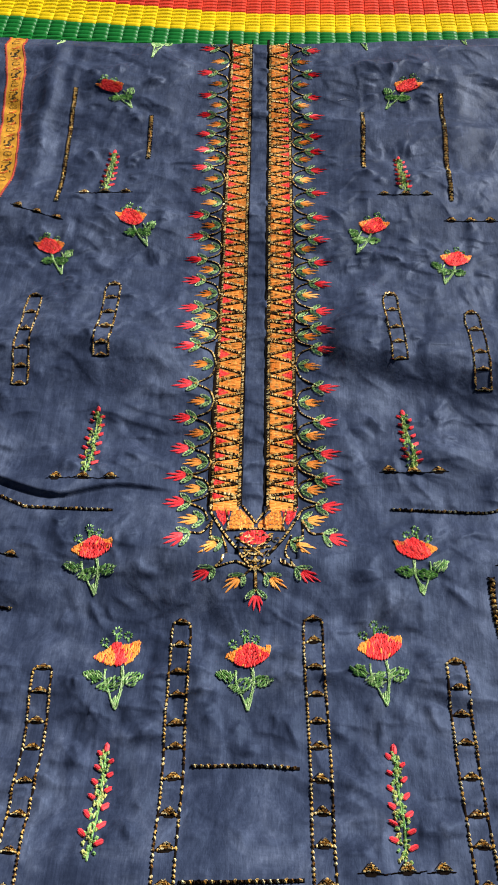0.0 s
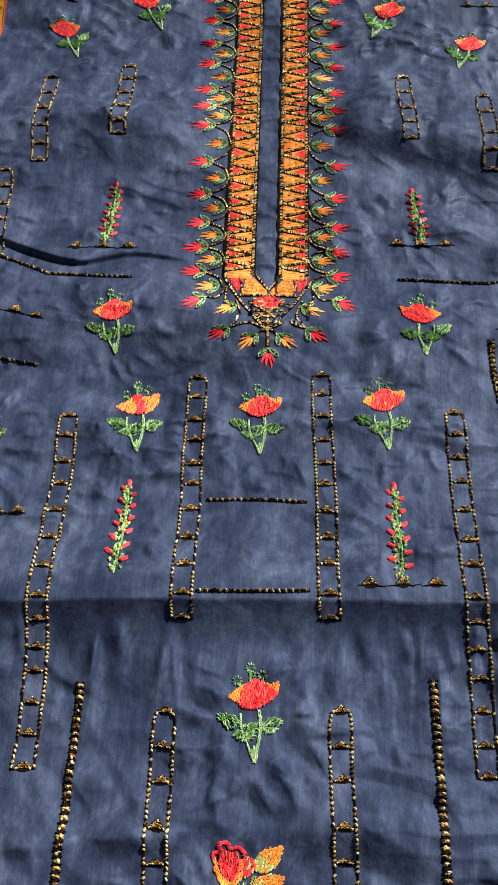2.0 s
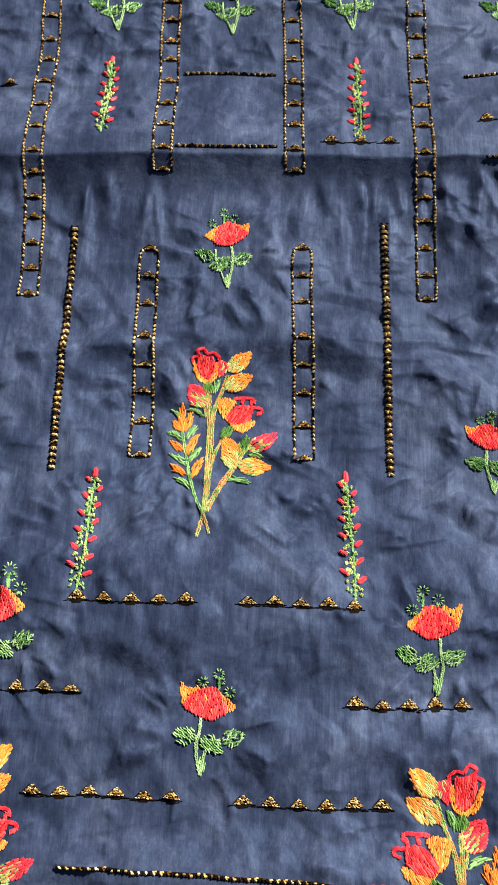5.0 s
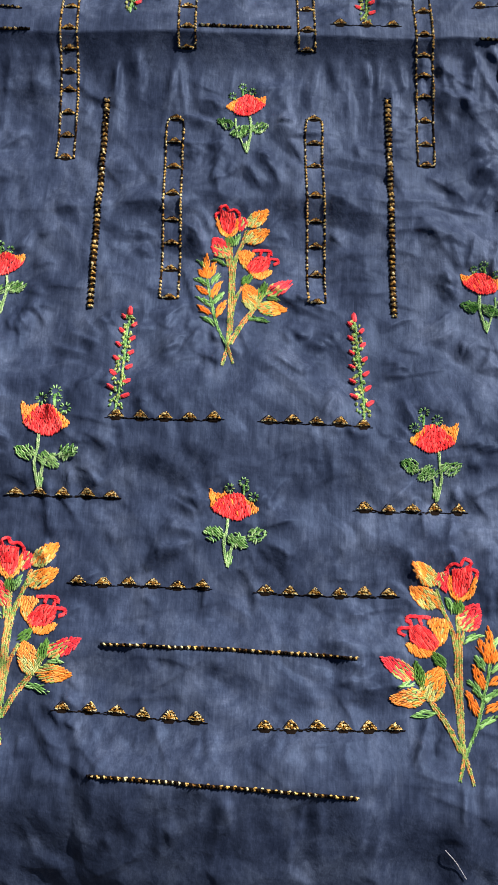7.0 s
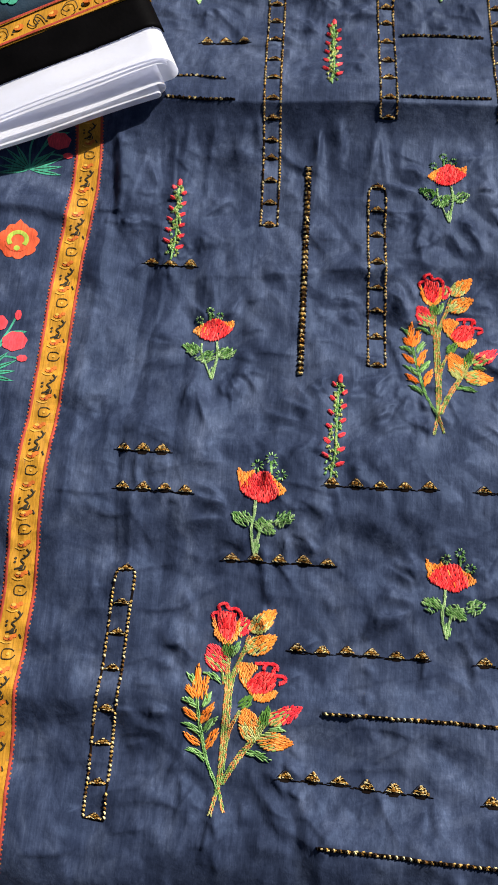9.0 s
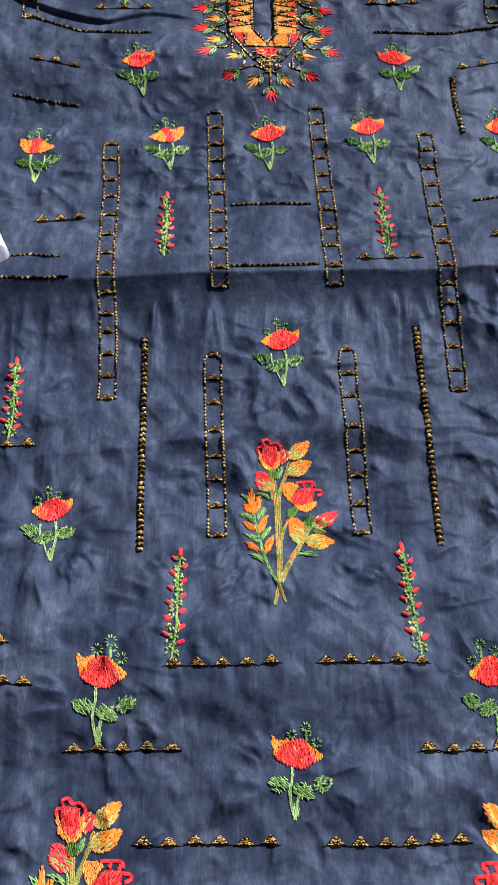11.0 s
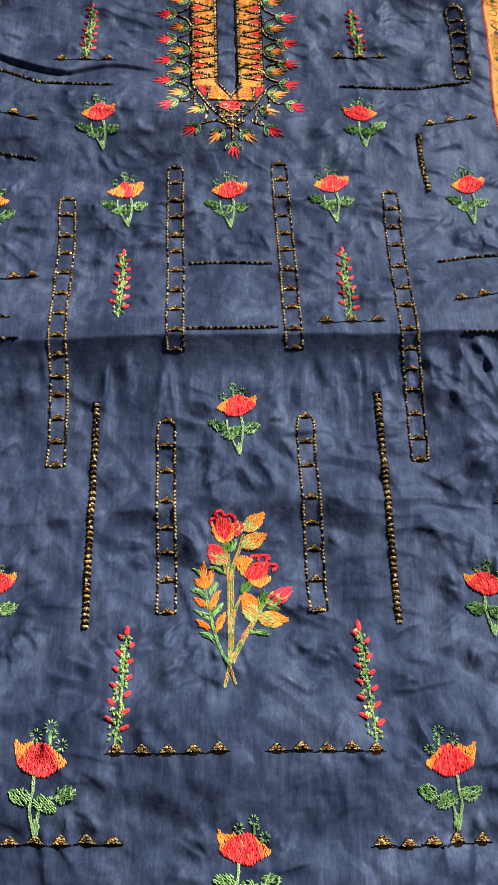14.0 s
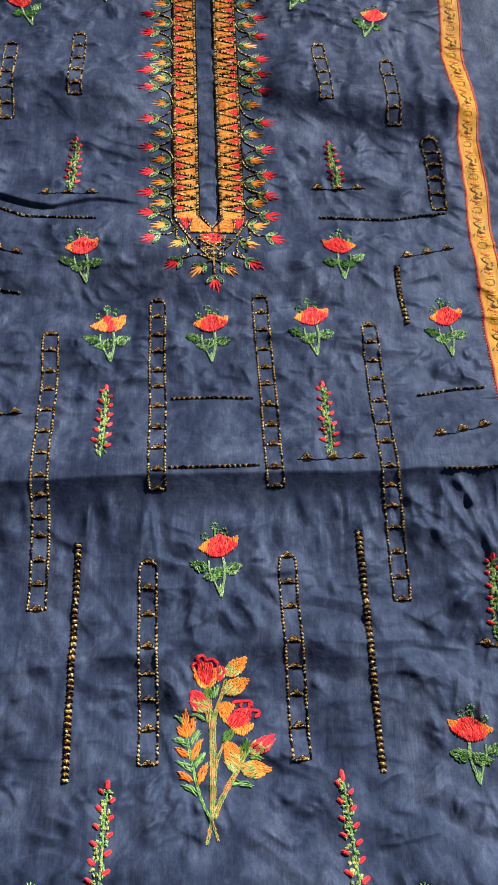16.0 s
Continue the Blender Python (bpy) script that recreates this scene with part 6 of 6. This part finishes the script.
# ---- printed side borders ----
def side_border(line, wide, sg, pen=1.0):
    """A printed band along one side, with maroon edging and a running pattern."""
    ys = np.linspace(-0.80, 0.68, 1100)
    xs = np.array([line(v) for v in ys])
    w = Weave()
    v = np.concatenate([np.stack([xs + wide * f, ys, np.full(len(ys), 0.0004)], 1) for f in np.linspace(-0.5, 0.5, 15)])
    n = len(ys)
    w.add(v, [[k * n + i, (k + 1) * n + i, (k + 1) * n + i + 1, k * n + i + 1] for k in range(14) for i in range(n - 1)], 0)
    st = w.make("printed_border", kurta, [MUSTARD], "mustard printed border with black scrolls and maroon edging")
    e = Weave()
    for f in (-1, 1):
        e.cord(np.stack([xs + f * wide * 0.485, ys], 1), 0.0016, 0.0003, 0.0006, 0)
        for i, yv in enumerate(np.arange(-0.76, 0.70, 0.0026)):
            xv = line(yv) + f * wide * 0.53
            e.strands([(xv - 0.0010, yv + random.uniform(-0.0003, 0.0003))], [(xv + 0.0009, yv + 0.0009)], random.uniform(0.0010, 0.0015), 0.0002, 0.0003, 2 if i % 3 == 0 else 1)
    e.make("edging", st, [MAROON, P_RED, RUST], "maroon and rust stitched edging")
    s = Weave()
    for k, yv in enumerate(np.arange(-0.75, 0.68, 0.0190)):
        x = line(yv)
        q = sg * wide
        if k % 2:
            # a dense black scroll with two dots and a foot
            s.cord(curve([(x - 0.20 * q, yv - 0.0062), (x - 0.02 * q, yv - 0.0050), (x + 0.08 * q, yv - 0.0026), (x - 0.04 * q, yv - 0.0004), (x + 0.10 * q, yv + 0.0016), (x + 0.20 * q, yv + 0.0044), (x + 0.10 * q, yv + 0.0066)], 24), 0.0011 * pen, 0.0001, 0.0008, 0)
            s.cord(curve([(x - 0.06 * q, yv - 0.0066), (x + 0.12 * q, yv - 0.0060), (x + 0.14 * q, yv - 0.0036)], 10), 0.0008 * pen, 0.0001, 0.0008, 0)
            s.cord(curve([(x + 0.02 * q, yv + 0.0030), (x + 0.16 * q, yv + 0.0022), (x + 0.26 * q, yv + 0.0060)], 10), 0.0007 * pen, 0.0001, 0.0008, 0)
            s.cord(curve([(x + 0.26 * q, yv - 0.0066), (x + 0.34 * q, yv - 0.0090)], 6), 0.0010 * pen, 0.0001, 0.0008, 0)
            s.sheet([(x + 0.02 * q + 0.0012 * math.cos(a), yv - 0.0046 + 0.0013 * math.sin(a)) for a in np.linspace(0, 5.5, 7)], 0.0009, 0)
            for d in (-0.0018, 0.0006):
                s.sheet([(x - 0.22 * q + 0.0008 * math.cos(a), yv + d + 0.0008 * math.sin(a)) for a in np.linspace(0, 5.5, 7)], 0.0009, 0)
        else:
            # a thin cloud-shaped loop round a pale dot
            loop = [(x + q * (0.02 + 0.21 * math.cos(a)) * (1 + 0.10 * math.cos(3 * a)), yv + 0.0036 * math.sin(a) * (1 + 0.18 * math.cos(2 * a))) for a in np.linspace(0.5, 6.2, 11)]
            s.cord(curve(loop, 30), 0.0006 * pen, 0.0001, 0.0008, 0)
            s.sheet([(x + 0.02 * q + 0.0009 * math.cos(a), yv + 0.0008 * math.sin(a)) for a in np.linspace(0, 5.5, 7)], 0.0008, 2)
        r = yv + 0.0095
        s.sheet([(x - 0.06 * q + 0.0029 * math.cos(a), r + 0.0018 * math.sin(a)) for a in np.linspace(0, 5.6, 9)], 0.0008, 1)
        s.sheet([(x + 0.12 * q + 0.0016 * math.cos(a), r + 0.0016 + 0.0013 * math.sin(a)) for a in np.linspace(0, 5.6, 8)], 0.00085, 1)
        s.sheet([(x - 0.10 * q + 0.0015 * math.cos(a), r + 0.0008 + 0.0009 * math.sin(a)) for a in np.linspace(0, 5.6, 8)], 0.0011, 2)
        s.sheet([(x - 0.02 * q + 0.0006 * math.cos(a), r - 0.0006 + 0.0006 * math.sin(a)) for a in np.linspace(0, 5.6, 8)], 0.0012, 3)
        s.cord(curve([(x - 0.30 * q, r - 0.0022), (x - 0.12 * q, r - 0.0034), (x + 0.06 * q, r - 0.0026)], 8), 0.0007, 0.0001, 0.0008, 2)
    s.make("scroll_print", st, [INK, RUST, P_CREAM, MAROON], "black scrolls and rust paisleys")
    return st


def left_line(y):
    return -0.2490 - 0.0035 * math.sin(y * 9.0) - (0.020 * max(0.0, (y - 0.43) / 0.23) if y > 0.43 else 0.0) + 0.0012 * math.sin(y * 45) + 0.0080 * min(1.0, max(0.0, (-0.36 - y) / 0.24)) + 0.0042 * min(1.0, max(0.0, (y - 0.30) / 0.14))


def right_line(y):
    return float(np.interp(y, (0.0, 0.09, 0.16, 0.24, 0.27, 0.35, 0.50, 0.70), (0.2162, 0.2162, 0.2172, 0.2192, 0.2182, 0.2205, 0.2260, 0.2330))) + 0.0007 * math.sin(y * 60 + 1.0)


side_border(left_line, 0.0172, 1)
side_border(right_line, 0.0190, -1, 0.7)


def printed_flower(cx, cy, r, mat, heart):
    w = Weave()
    for k in range(9):
        a = k * 2 * math.pi / 9
        w.sheet([(cx + r * 0.66 * math.cos(a) + r * 0.36 * math.cos(b) * (1 + 0.12 * math.sin(3 * b + k)), cy + r * 0.66 * math.sin(a) + r * 0.36 * math.sin(b)) for b in np.linspace(0, 6.0, 16)], 0.0002 + 0.00002 * k, 0)
    w.sheet([(cx + r * 0.62 * math.cos(b), cy + r * 0.62 * math.sin(b)) for b in np.linspace(0, 6.0, 14)], 0.0006, 0)
    w.sheet([(cx - 0.42 * r, cy + 0.70 * r), (cx - 0.02 * r, cy + 1.22 * r), (cx + 0.42 * r, cy + 0.72 * r), (cx, cy + 0.30 * r)], 0.00045, 0)
    if heart:
        w.cord(curve([(cx + r * 0.42 * math.cos(b), cy + r * 0.05 + r * 0.42 * math.sin(b)) for b in np.linspace(-0.7, 3.84, 9)], 30), r * 0.22, 0.0001, 0.0008, 1)
        w.sheet([(cx + r * 0.15 * math.cos(b), cy - r * 0.42 + r * 0.15 * math.sin(b)) for b in np.linspace(0, 5.6, 9)], 0.0008, 1)
    return w


f_ = printed_flower(-0.2840, -0.2880, 0.0135, P_ORANGE, True)
f_.make("printed_flower", kurta, [P_ORANGE, P_LIME], "flat coral printed flower with lime heart")


def printed_sprig(x, y, s):
    """A flat sprig: a fan of slim veined leaves at its foot, stalks and round blooms."""
    w = Weave()
    for path in (((0.0, 0.0), (0.006, 0.015), (0.015, 0.027)), ((0.0, 0.0), (-0.001, 0.018), (0.004, 0.036)), ((0.006, 0.015), (0.012, 0.030), (0.0165, 0.042)), ((0.003, 0.008), (0.013, 0.013), (0.024, 0.012))):
        w.cord(curve([(x + u * s, y + v * s) for u, v in path], 14), 0.0013, 0.0001, 0.0002, 0)
    st = w.make("printed_sprig", kurta, [P_GREEN], "flat printed sprig with rose blooms and jade leaves")
    fan = [(0.0, 0.0, a, 0.0255 - 0.003 * abs(math.cos(a * 3)), 0.0036) for a in (-0.14, 0.16, 0.46, 0.80, 2.10, 2.42, 2.74, 3.06, 3.34)] + [(0.010, 0.0275, 0.26, 0.0155, 0.0042), (0.002, 0.024, 2.5, 0.014, 0.0040)]
    for bx, by, a, n, wd in fan:
        p, d = np.array((x + bx * s, y + by * s)), np.array((math.cos(a), math.sin(a))) * n * s
        side = np.array((-d[1], d[0])) / np.hypot(*d) * wd * s / 2
        f_ = Weave()
        f_.sheet([p + d * f + side * math.sin(math.pi * f ** 0.75) for f in np.linspace(0, 1, 9)] + [p + d * f - side * math.sin(math.pi * f ** 0.9) for f in np.linspace(0.9, 0.1, 7)], 0.0003)
        f_.cord([p + d * f for f in np.linspace(0.15, 0.85, 8)], 0.0005, 0.0001, 0.0004, 1)
        f_.make("printed_leaf", st, [P_GREEN, INK])
    for cx, cy, rx, ry in ((0.0181, 0.0240, 0.0080, 0.0068), (0.0050, 0.0360, 0.0062, 0.0056), (0.0175, 0.0425, 0.0022, 0.0036), (0.0252, 0.0125, 0.0034, 0.0023)):
        f_ = Weave()
        f_.sheet([(x + s * (cx + rx * math.cos(b) * (1 + 0.05 * math.sin(7 * b))), y + s * (cy + ry * math.sin(b) * (1 + 0.05 * math.sin(7 * b)))) for b in np.linspace(0, 6.1, 36)], 0.0005)
        f_.make("printed_bloom", st, [P_ROSE])
    return st


printed_sprig(-0.2930, -0.3850, 1.0)
printed_sprig(-0.2850, -0.2320, 1.0)
printed_sprig(0.2560, 0.3860, 0.8)


# ---- folded cloth bundle lying on the fabric ----
def bundle():
    """White cloth folded in a flat stack, with a black satin hem and a printed border on top."""
    foot = np.array((-0.1850, -0.1690))
    ux, uy = np.array((-0.905, -0.425)), np.array((-0.425, 0.905))
    base = float(height(foot[0] - 0.01, foot[1])) + 0.0012
    root = tagged(new("folded_cloth"), "folded white cloth bundle with black satin hem and printed border", "cloth")
    root.location = (foot[0], foot[1], base)

    def settle(x, y, z):
        """Presses the stack flat, spreading it outwards."""
        low = 0.08 * z + 0.0030 * np.clip((-0.182 - (foot[1] + y)) / 0.035, 0, 1)
        return x - 0.16 * low, y + 0.78 * low, z - low

    def arch(name, end, zc, r, v0, v1, mat, label, down=-1.2, back=False, flare=0.0, drop=0.72, th=0.0012):
        """A sheet that runs along the stack and turns down in an arc of radius r at its end."""
        path = [(u, zc + r) for u in np.linspace(0.22, end + 0.002, 26)]
        path += [(end - r * math.cos(a), zc + r * math.sin(a)) for a in np.linspace(1.57, down, 16)]
        if back:
            path += [(u, zc - r) for u in np.linspace(end + 0.003, 0.22, 20)]
        bm = bmesh.new()
        grid = []
        for k, (u, z) in enumerate(path):
            f = 1 - drop * max(0.0, u) / 0.2
            row = []
            for t in np.linspace(0, 1, 9):
                v = v0 + (v1 - v0) * t - flare * (1 - t) * math.exp(-max(u, 0) / 0.012)
                wob = 0.0006 * math.sin(u * 55 + zc * 900 + 2.5 * t)
                p = ux * u + uy * v
                row.append(bm.verts.new(settle(p[0], p[1], max(0.0008, z * f + wob))))
            grid.append(row)
        for g0, g1 in zip(grid[:-1], grid[1:]):
            for j in range(8):
                bm.faces.new((g0[j], g1[j], g1[j + 1], g0[j + 1]))
        bmesh.ops.recalc_face_normals(bm, faces=bm.faces)
        me_ = bpy.data.meshes.new(name)
        bm.to_mesh(me_)
        bm.free()
        me_.polygons.foreach_set("use_smooth", np.ones(len(me_.polygons), dtype=bool))
        me_.materials.append(mat)
        ob = new(name, me_)
        ob.parent = root
        if th:
            sol = ob.modifiers.new("thickness", "SOLIDIFY")
            sol.thickness, sol.offset = th, 0
        if label:
            ob["label"] = label

    fold_ = "white cotton fold"
    arch("white_fold", 0.0140, 0.0160, 0.0130, 0.0085, 0.110, WHITE, fold_, -1.50, flare=0.010, th=0)
    arch("white_fold", 0.0146, 0.0157, 0.0119, 0.0062, 0.0115, WHITE, fold_, 0.8, flare=0.006, th=0)
    arch("white_fold", 0.0156, 0.0152, 0.0107, 0.0040, 0.0085, WHITE, fold_, 0.6, flare=0.004, th=0)
    arch("white_fold", 0.0280, 0.0185, 0.0050, 0.0160, 0.110, WHITE, fold_, -1.4, True, th=0)
    arch("white_fold", 0.0170, 0.0080, 0.0056, -0.0035, 0.110, WHITE, fold_, -1.57, True, th=0)
    arch("white_fold", 0.0190, 0.0060, 0.0030, -0.0062, 0.110, WHITE, fold_, -1.57, True, th=0)
    arch("satin_hem", 0.0140, 0.0163, 0.0142, 0.0305, 0.0575, SATIN, "glossy black satin hem", 0.2)
    arch("border_band", 0.0140, 0.0165, 0.0145, 0.0575, 0.0765, MUSTARD, "mustard printed border band", 0.2)
    arch("print_panel", 0.0140, 0.0166, 0.0146, 0.0765, 0.170, TEAL, "dark teal printed cotton", 0.2)

    def on_top(w):
        for v in w.verts:
            uu = v[:, :2] @ ux
            v[:, 2] += 0.0334 * (1 - 0.72 * np.maximum(0, uu) / 0.2) + 0.0008
            v[:, 0], v[:, 1], v[:, 2] = settle(v[:, 0], v[:, 1], v[:, 2])
        return w

    marks = Weave()
    for k, u in enumerate(np.arange(0.016, 0.215, 0.0125)):
        c = ux * u + uy * 0.067
        if k % 4 == 1:
            marks.cord(curve([c + ux * p + uy * q for p, q in ((-0.0060, -0.0042), (-0.0046, 0.0010), (-0.0020, 0.0042), (0.0006, 0.0012), (-0.0002, -0.0030), (0.0030, -0.0040), (0.0056, -0.0006), (0.0040, 0.0024))], 26), 0.0009, 0.0001, 0.0, 0)
            marks.sheet([c + ux * (-0.0016 + 0.0009 * math.cos(a)) + uy * (-0.0014 + 0.0009 * math.sin(a)) for a in np.linspace(0, 5.6, 8)], 0.0, 0)
        elif k % 4 == 3:
            marks.cord(curve([c + ux * (0.0050 * math.cos(a)) * (1 + 0.15 * math.cos(3 * a)) + uy * 0.0044 * math.sin(a) for a in np.linspace(-0.9, 4.6, 10)], 28), 0.0007, 0.0001, 0.0, 0)
            marks.sheet([c + ux * 0.0010 * math.cos(a) + uy * 0.0008 * math.sin(a) for a in np.linspace(0, 5.6, 8)], 0.0, 3)
        else:
            marks.sheet([c + ux * 0.0036 * math.cos(a) + uy * 0.0024 * math.sin(a) for a in np.linspace(0, 5.6, 9)], 0.0, 1)
            marks.sheet([c + ux * (0.001 + 0.0018 * math.cos(a)) + uy * (0.0008 + 0.0010 * math.sin(a)) for a in np.linspace(0, 5.6, 9)], 0.0001, 3)
            marks.sheet([c + ux * (0.0045 + 0.0010 * math.cos(a)) + uy * (-0.0022 + 0.0010 * math.sin(a)) for a in np.linspace(0, 5.6, 9)], 0.0001, 0)
    for v in (0.0590, 0.0755):
        marks.cord([ux * u + uy * v for u in np.linspace(0.01, 0.22, 40)], 0.0018, 0.0002, 0.0, 2)
    on_top(marks).make("border_print", root, [INK, RUST, MAROON, P_CREAM], "black scrolls on the border", 0.0)
    blooms = Weave()
    for u, v, m in ((0.020, 0.094, 0), (0.034, 0.104, 1), (0.050, 0.090, 2), (0.066, 0.100, 0), (0.088, 0.094, 1), (0.022, 0.118, 2), (0.016, 0.106, 3), (0.058, 0.125, 3), (0.040, 0.120, 0), (0.10, 0.11, 0)):
        c = ux * u + uy * v
        for p in range(5):
            t = p * 1.2566 + u * 40
            d = c + ux * 0.0048 * math.cos(t) + uy * 0.0042 * math.sin(t)
            blooms.sheet([d + ux * 0.0036 * math.cos(a) + uy * 0.0030 * math.sin(a) for a in np.linspace(0, 5.6, 9)], 0.0, m)
        blooms.sheet([c + ux * 0.0022 * math.cos(a) + uy * 0.0020 * math.sin(a) for a in np.linspace(0, 5.6, 9)], 0.0002, (m + 1) % 4)
    on_top(blooms).make("floral_print", root, [P_ORANGE, P_GREEN, P_RED, LINT], "orange, red and green printed flowers", 0.0)


bundle()


# ---- woven plastic mat along the top ----
def straw(wide, tall, thick):
    """One plastic straw float: a low rounded bar."""
    bm = bmesh.new()
    rows = []
    for fx, fz in ((-0.5, 0.0), (-0.44, 0.72), (-0.2, 0.97), (0.2, 1.0), (0.44, 0.72), (0.5, 0.0)):
        rows.append([bm.verts.new((fx * wide, fy * tall, thick * fz * z)) for fy, z in ((-0.5, 0.25), (-0.25, 0.86), (0.1, 1.0), (0.5, 0.35))])
    for r0, r1 in zip(rows[:-1], rows[1:]):
        for i in range(3):
            bm.faces.new((r0[i], r1[i], r1[i + 1], r0[i + 1]))
    me_ = bpy.data.meshes.new("straw")
    bm.to_mesh(me_)
    bm.free()
    me_.polygons.foreach_set("use_smooth", np.ones(len(me_.polygons), dtype=bool))
    return me_


def stripe(x):
    """Where the green stripe of the mat meets the yellow one."""
    return float(np.interp(x, (-0.42, -0.298, -0.228, -0.161, -0.081, -0.012, 0.07, 0.134, 0.221, 0.42), (0.736, 0.713, 0.7006, 0.6924, 0.6834, 0.6806, 0.6815, 0.6827, 0.6859, 0.694)))


def woven_mat():
    bed, col = 0.0026, 0.0156
    xs = np.linspace(-0.44, 0.40, 60)

    def along(x, r):
        return stripe(x) + r * 0.0061 * (1 + 0.25 * min(1.0, max(0.0, -x / 0.2)))

    w = Weave()
    v = np.concatenate([np.stack([xs, [along(x, r) for x in xs], np.full(60, z)], 1) for r, z in ((-8, bed - 0.001), (-8, bed), (40, bed))])
    w.add(v, [[k * 60 + i, k * 60 + i + 1, (k + 1) * 60 + i + 1, (k + 1) * 60 + i] for k in range(2) for i in range(59)], 0)
    mat = w.make("woven_mat", None, [M_GREEN], "", 0.0)
    tagged(mat, "woven plastic mat in red, yellow and green stripes under the fabric", "mat")
    base = {}
    for key, m in (("g", M_GREEN), ("y", M_YELLOW), ("r", M_RED)):
        base[key] = straw(col * 1.03, 0.0068, 0.0024)
        base[key].materials.append(m)
    rest = Weave()
    sv = np.array([q.co[:] for q in base["r"].vertices])
    sf = [list(p.vertices) for p in base["r"].polygons]
    for c in range(int(0.80 / col)):
        x = -0.42 + c * col
        for r in range(-7, 40):
            key = 0 if r < 0 else 1 if r < 6 else 2
            y = along(x, r + 0.5) + 0.0010 * math.sin(c * 2.2)
            if -4 <= r < 2:
                o = new("straw", base["gyr"[key]])
                o.parent = mat
                o.matrix_local = pose(x + random.uniform(-0.0004, 0.0004), y, bed + random.uniform(0, 0.0003), 0, 0, random.uniform(-1, 1) - (5 if x < -0.05 else 1))
            else:
                rest.add(sv + np.array((x, y, bed)), sf, key)
    tagged(rest.make("straw_field", mat, [M_GREEN, M_YELLOW, M_RED], "green, yellow and red woven straws", 0.0), kind="stuff")


woven_mat()

# ---- loose white threads ----
def lint(points, name="loose_thread"):
    w = Weave()
    w.cord(curve(points, 16), 0.00038, 0.0004, 0.0008)
    tagged(w.make(name, None, [LINT]), "short loose white thread lying on the fabric", "thread")


lint([(0.121, -0.678), (0.126, -0.684), (0.131, -0.693)])
lint([(0.0560, 0.5580), (0.0640, 0.5610), (0.0720, 0.5590)])
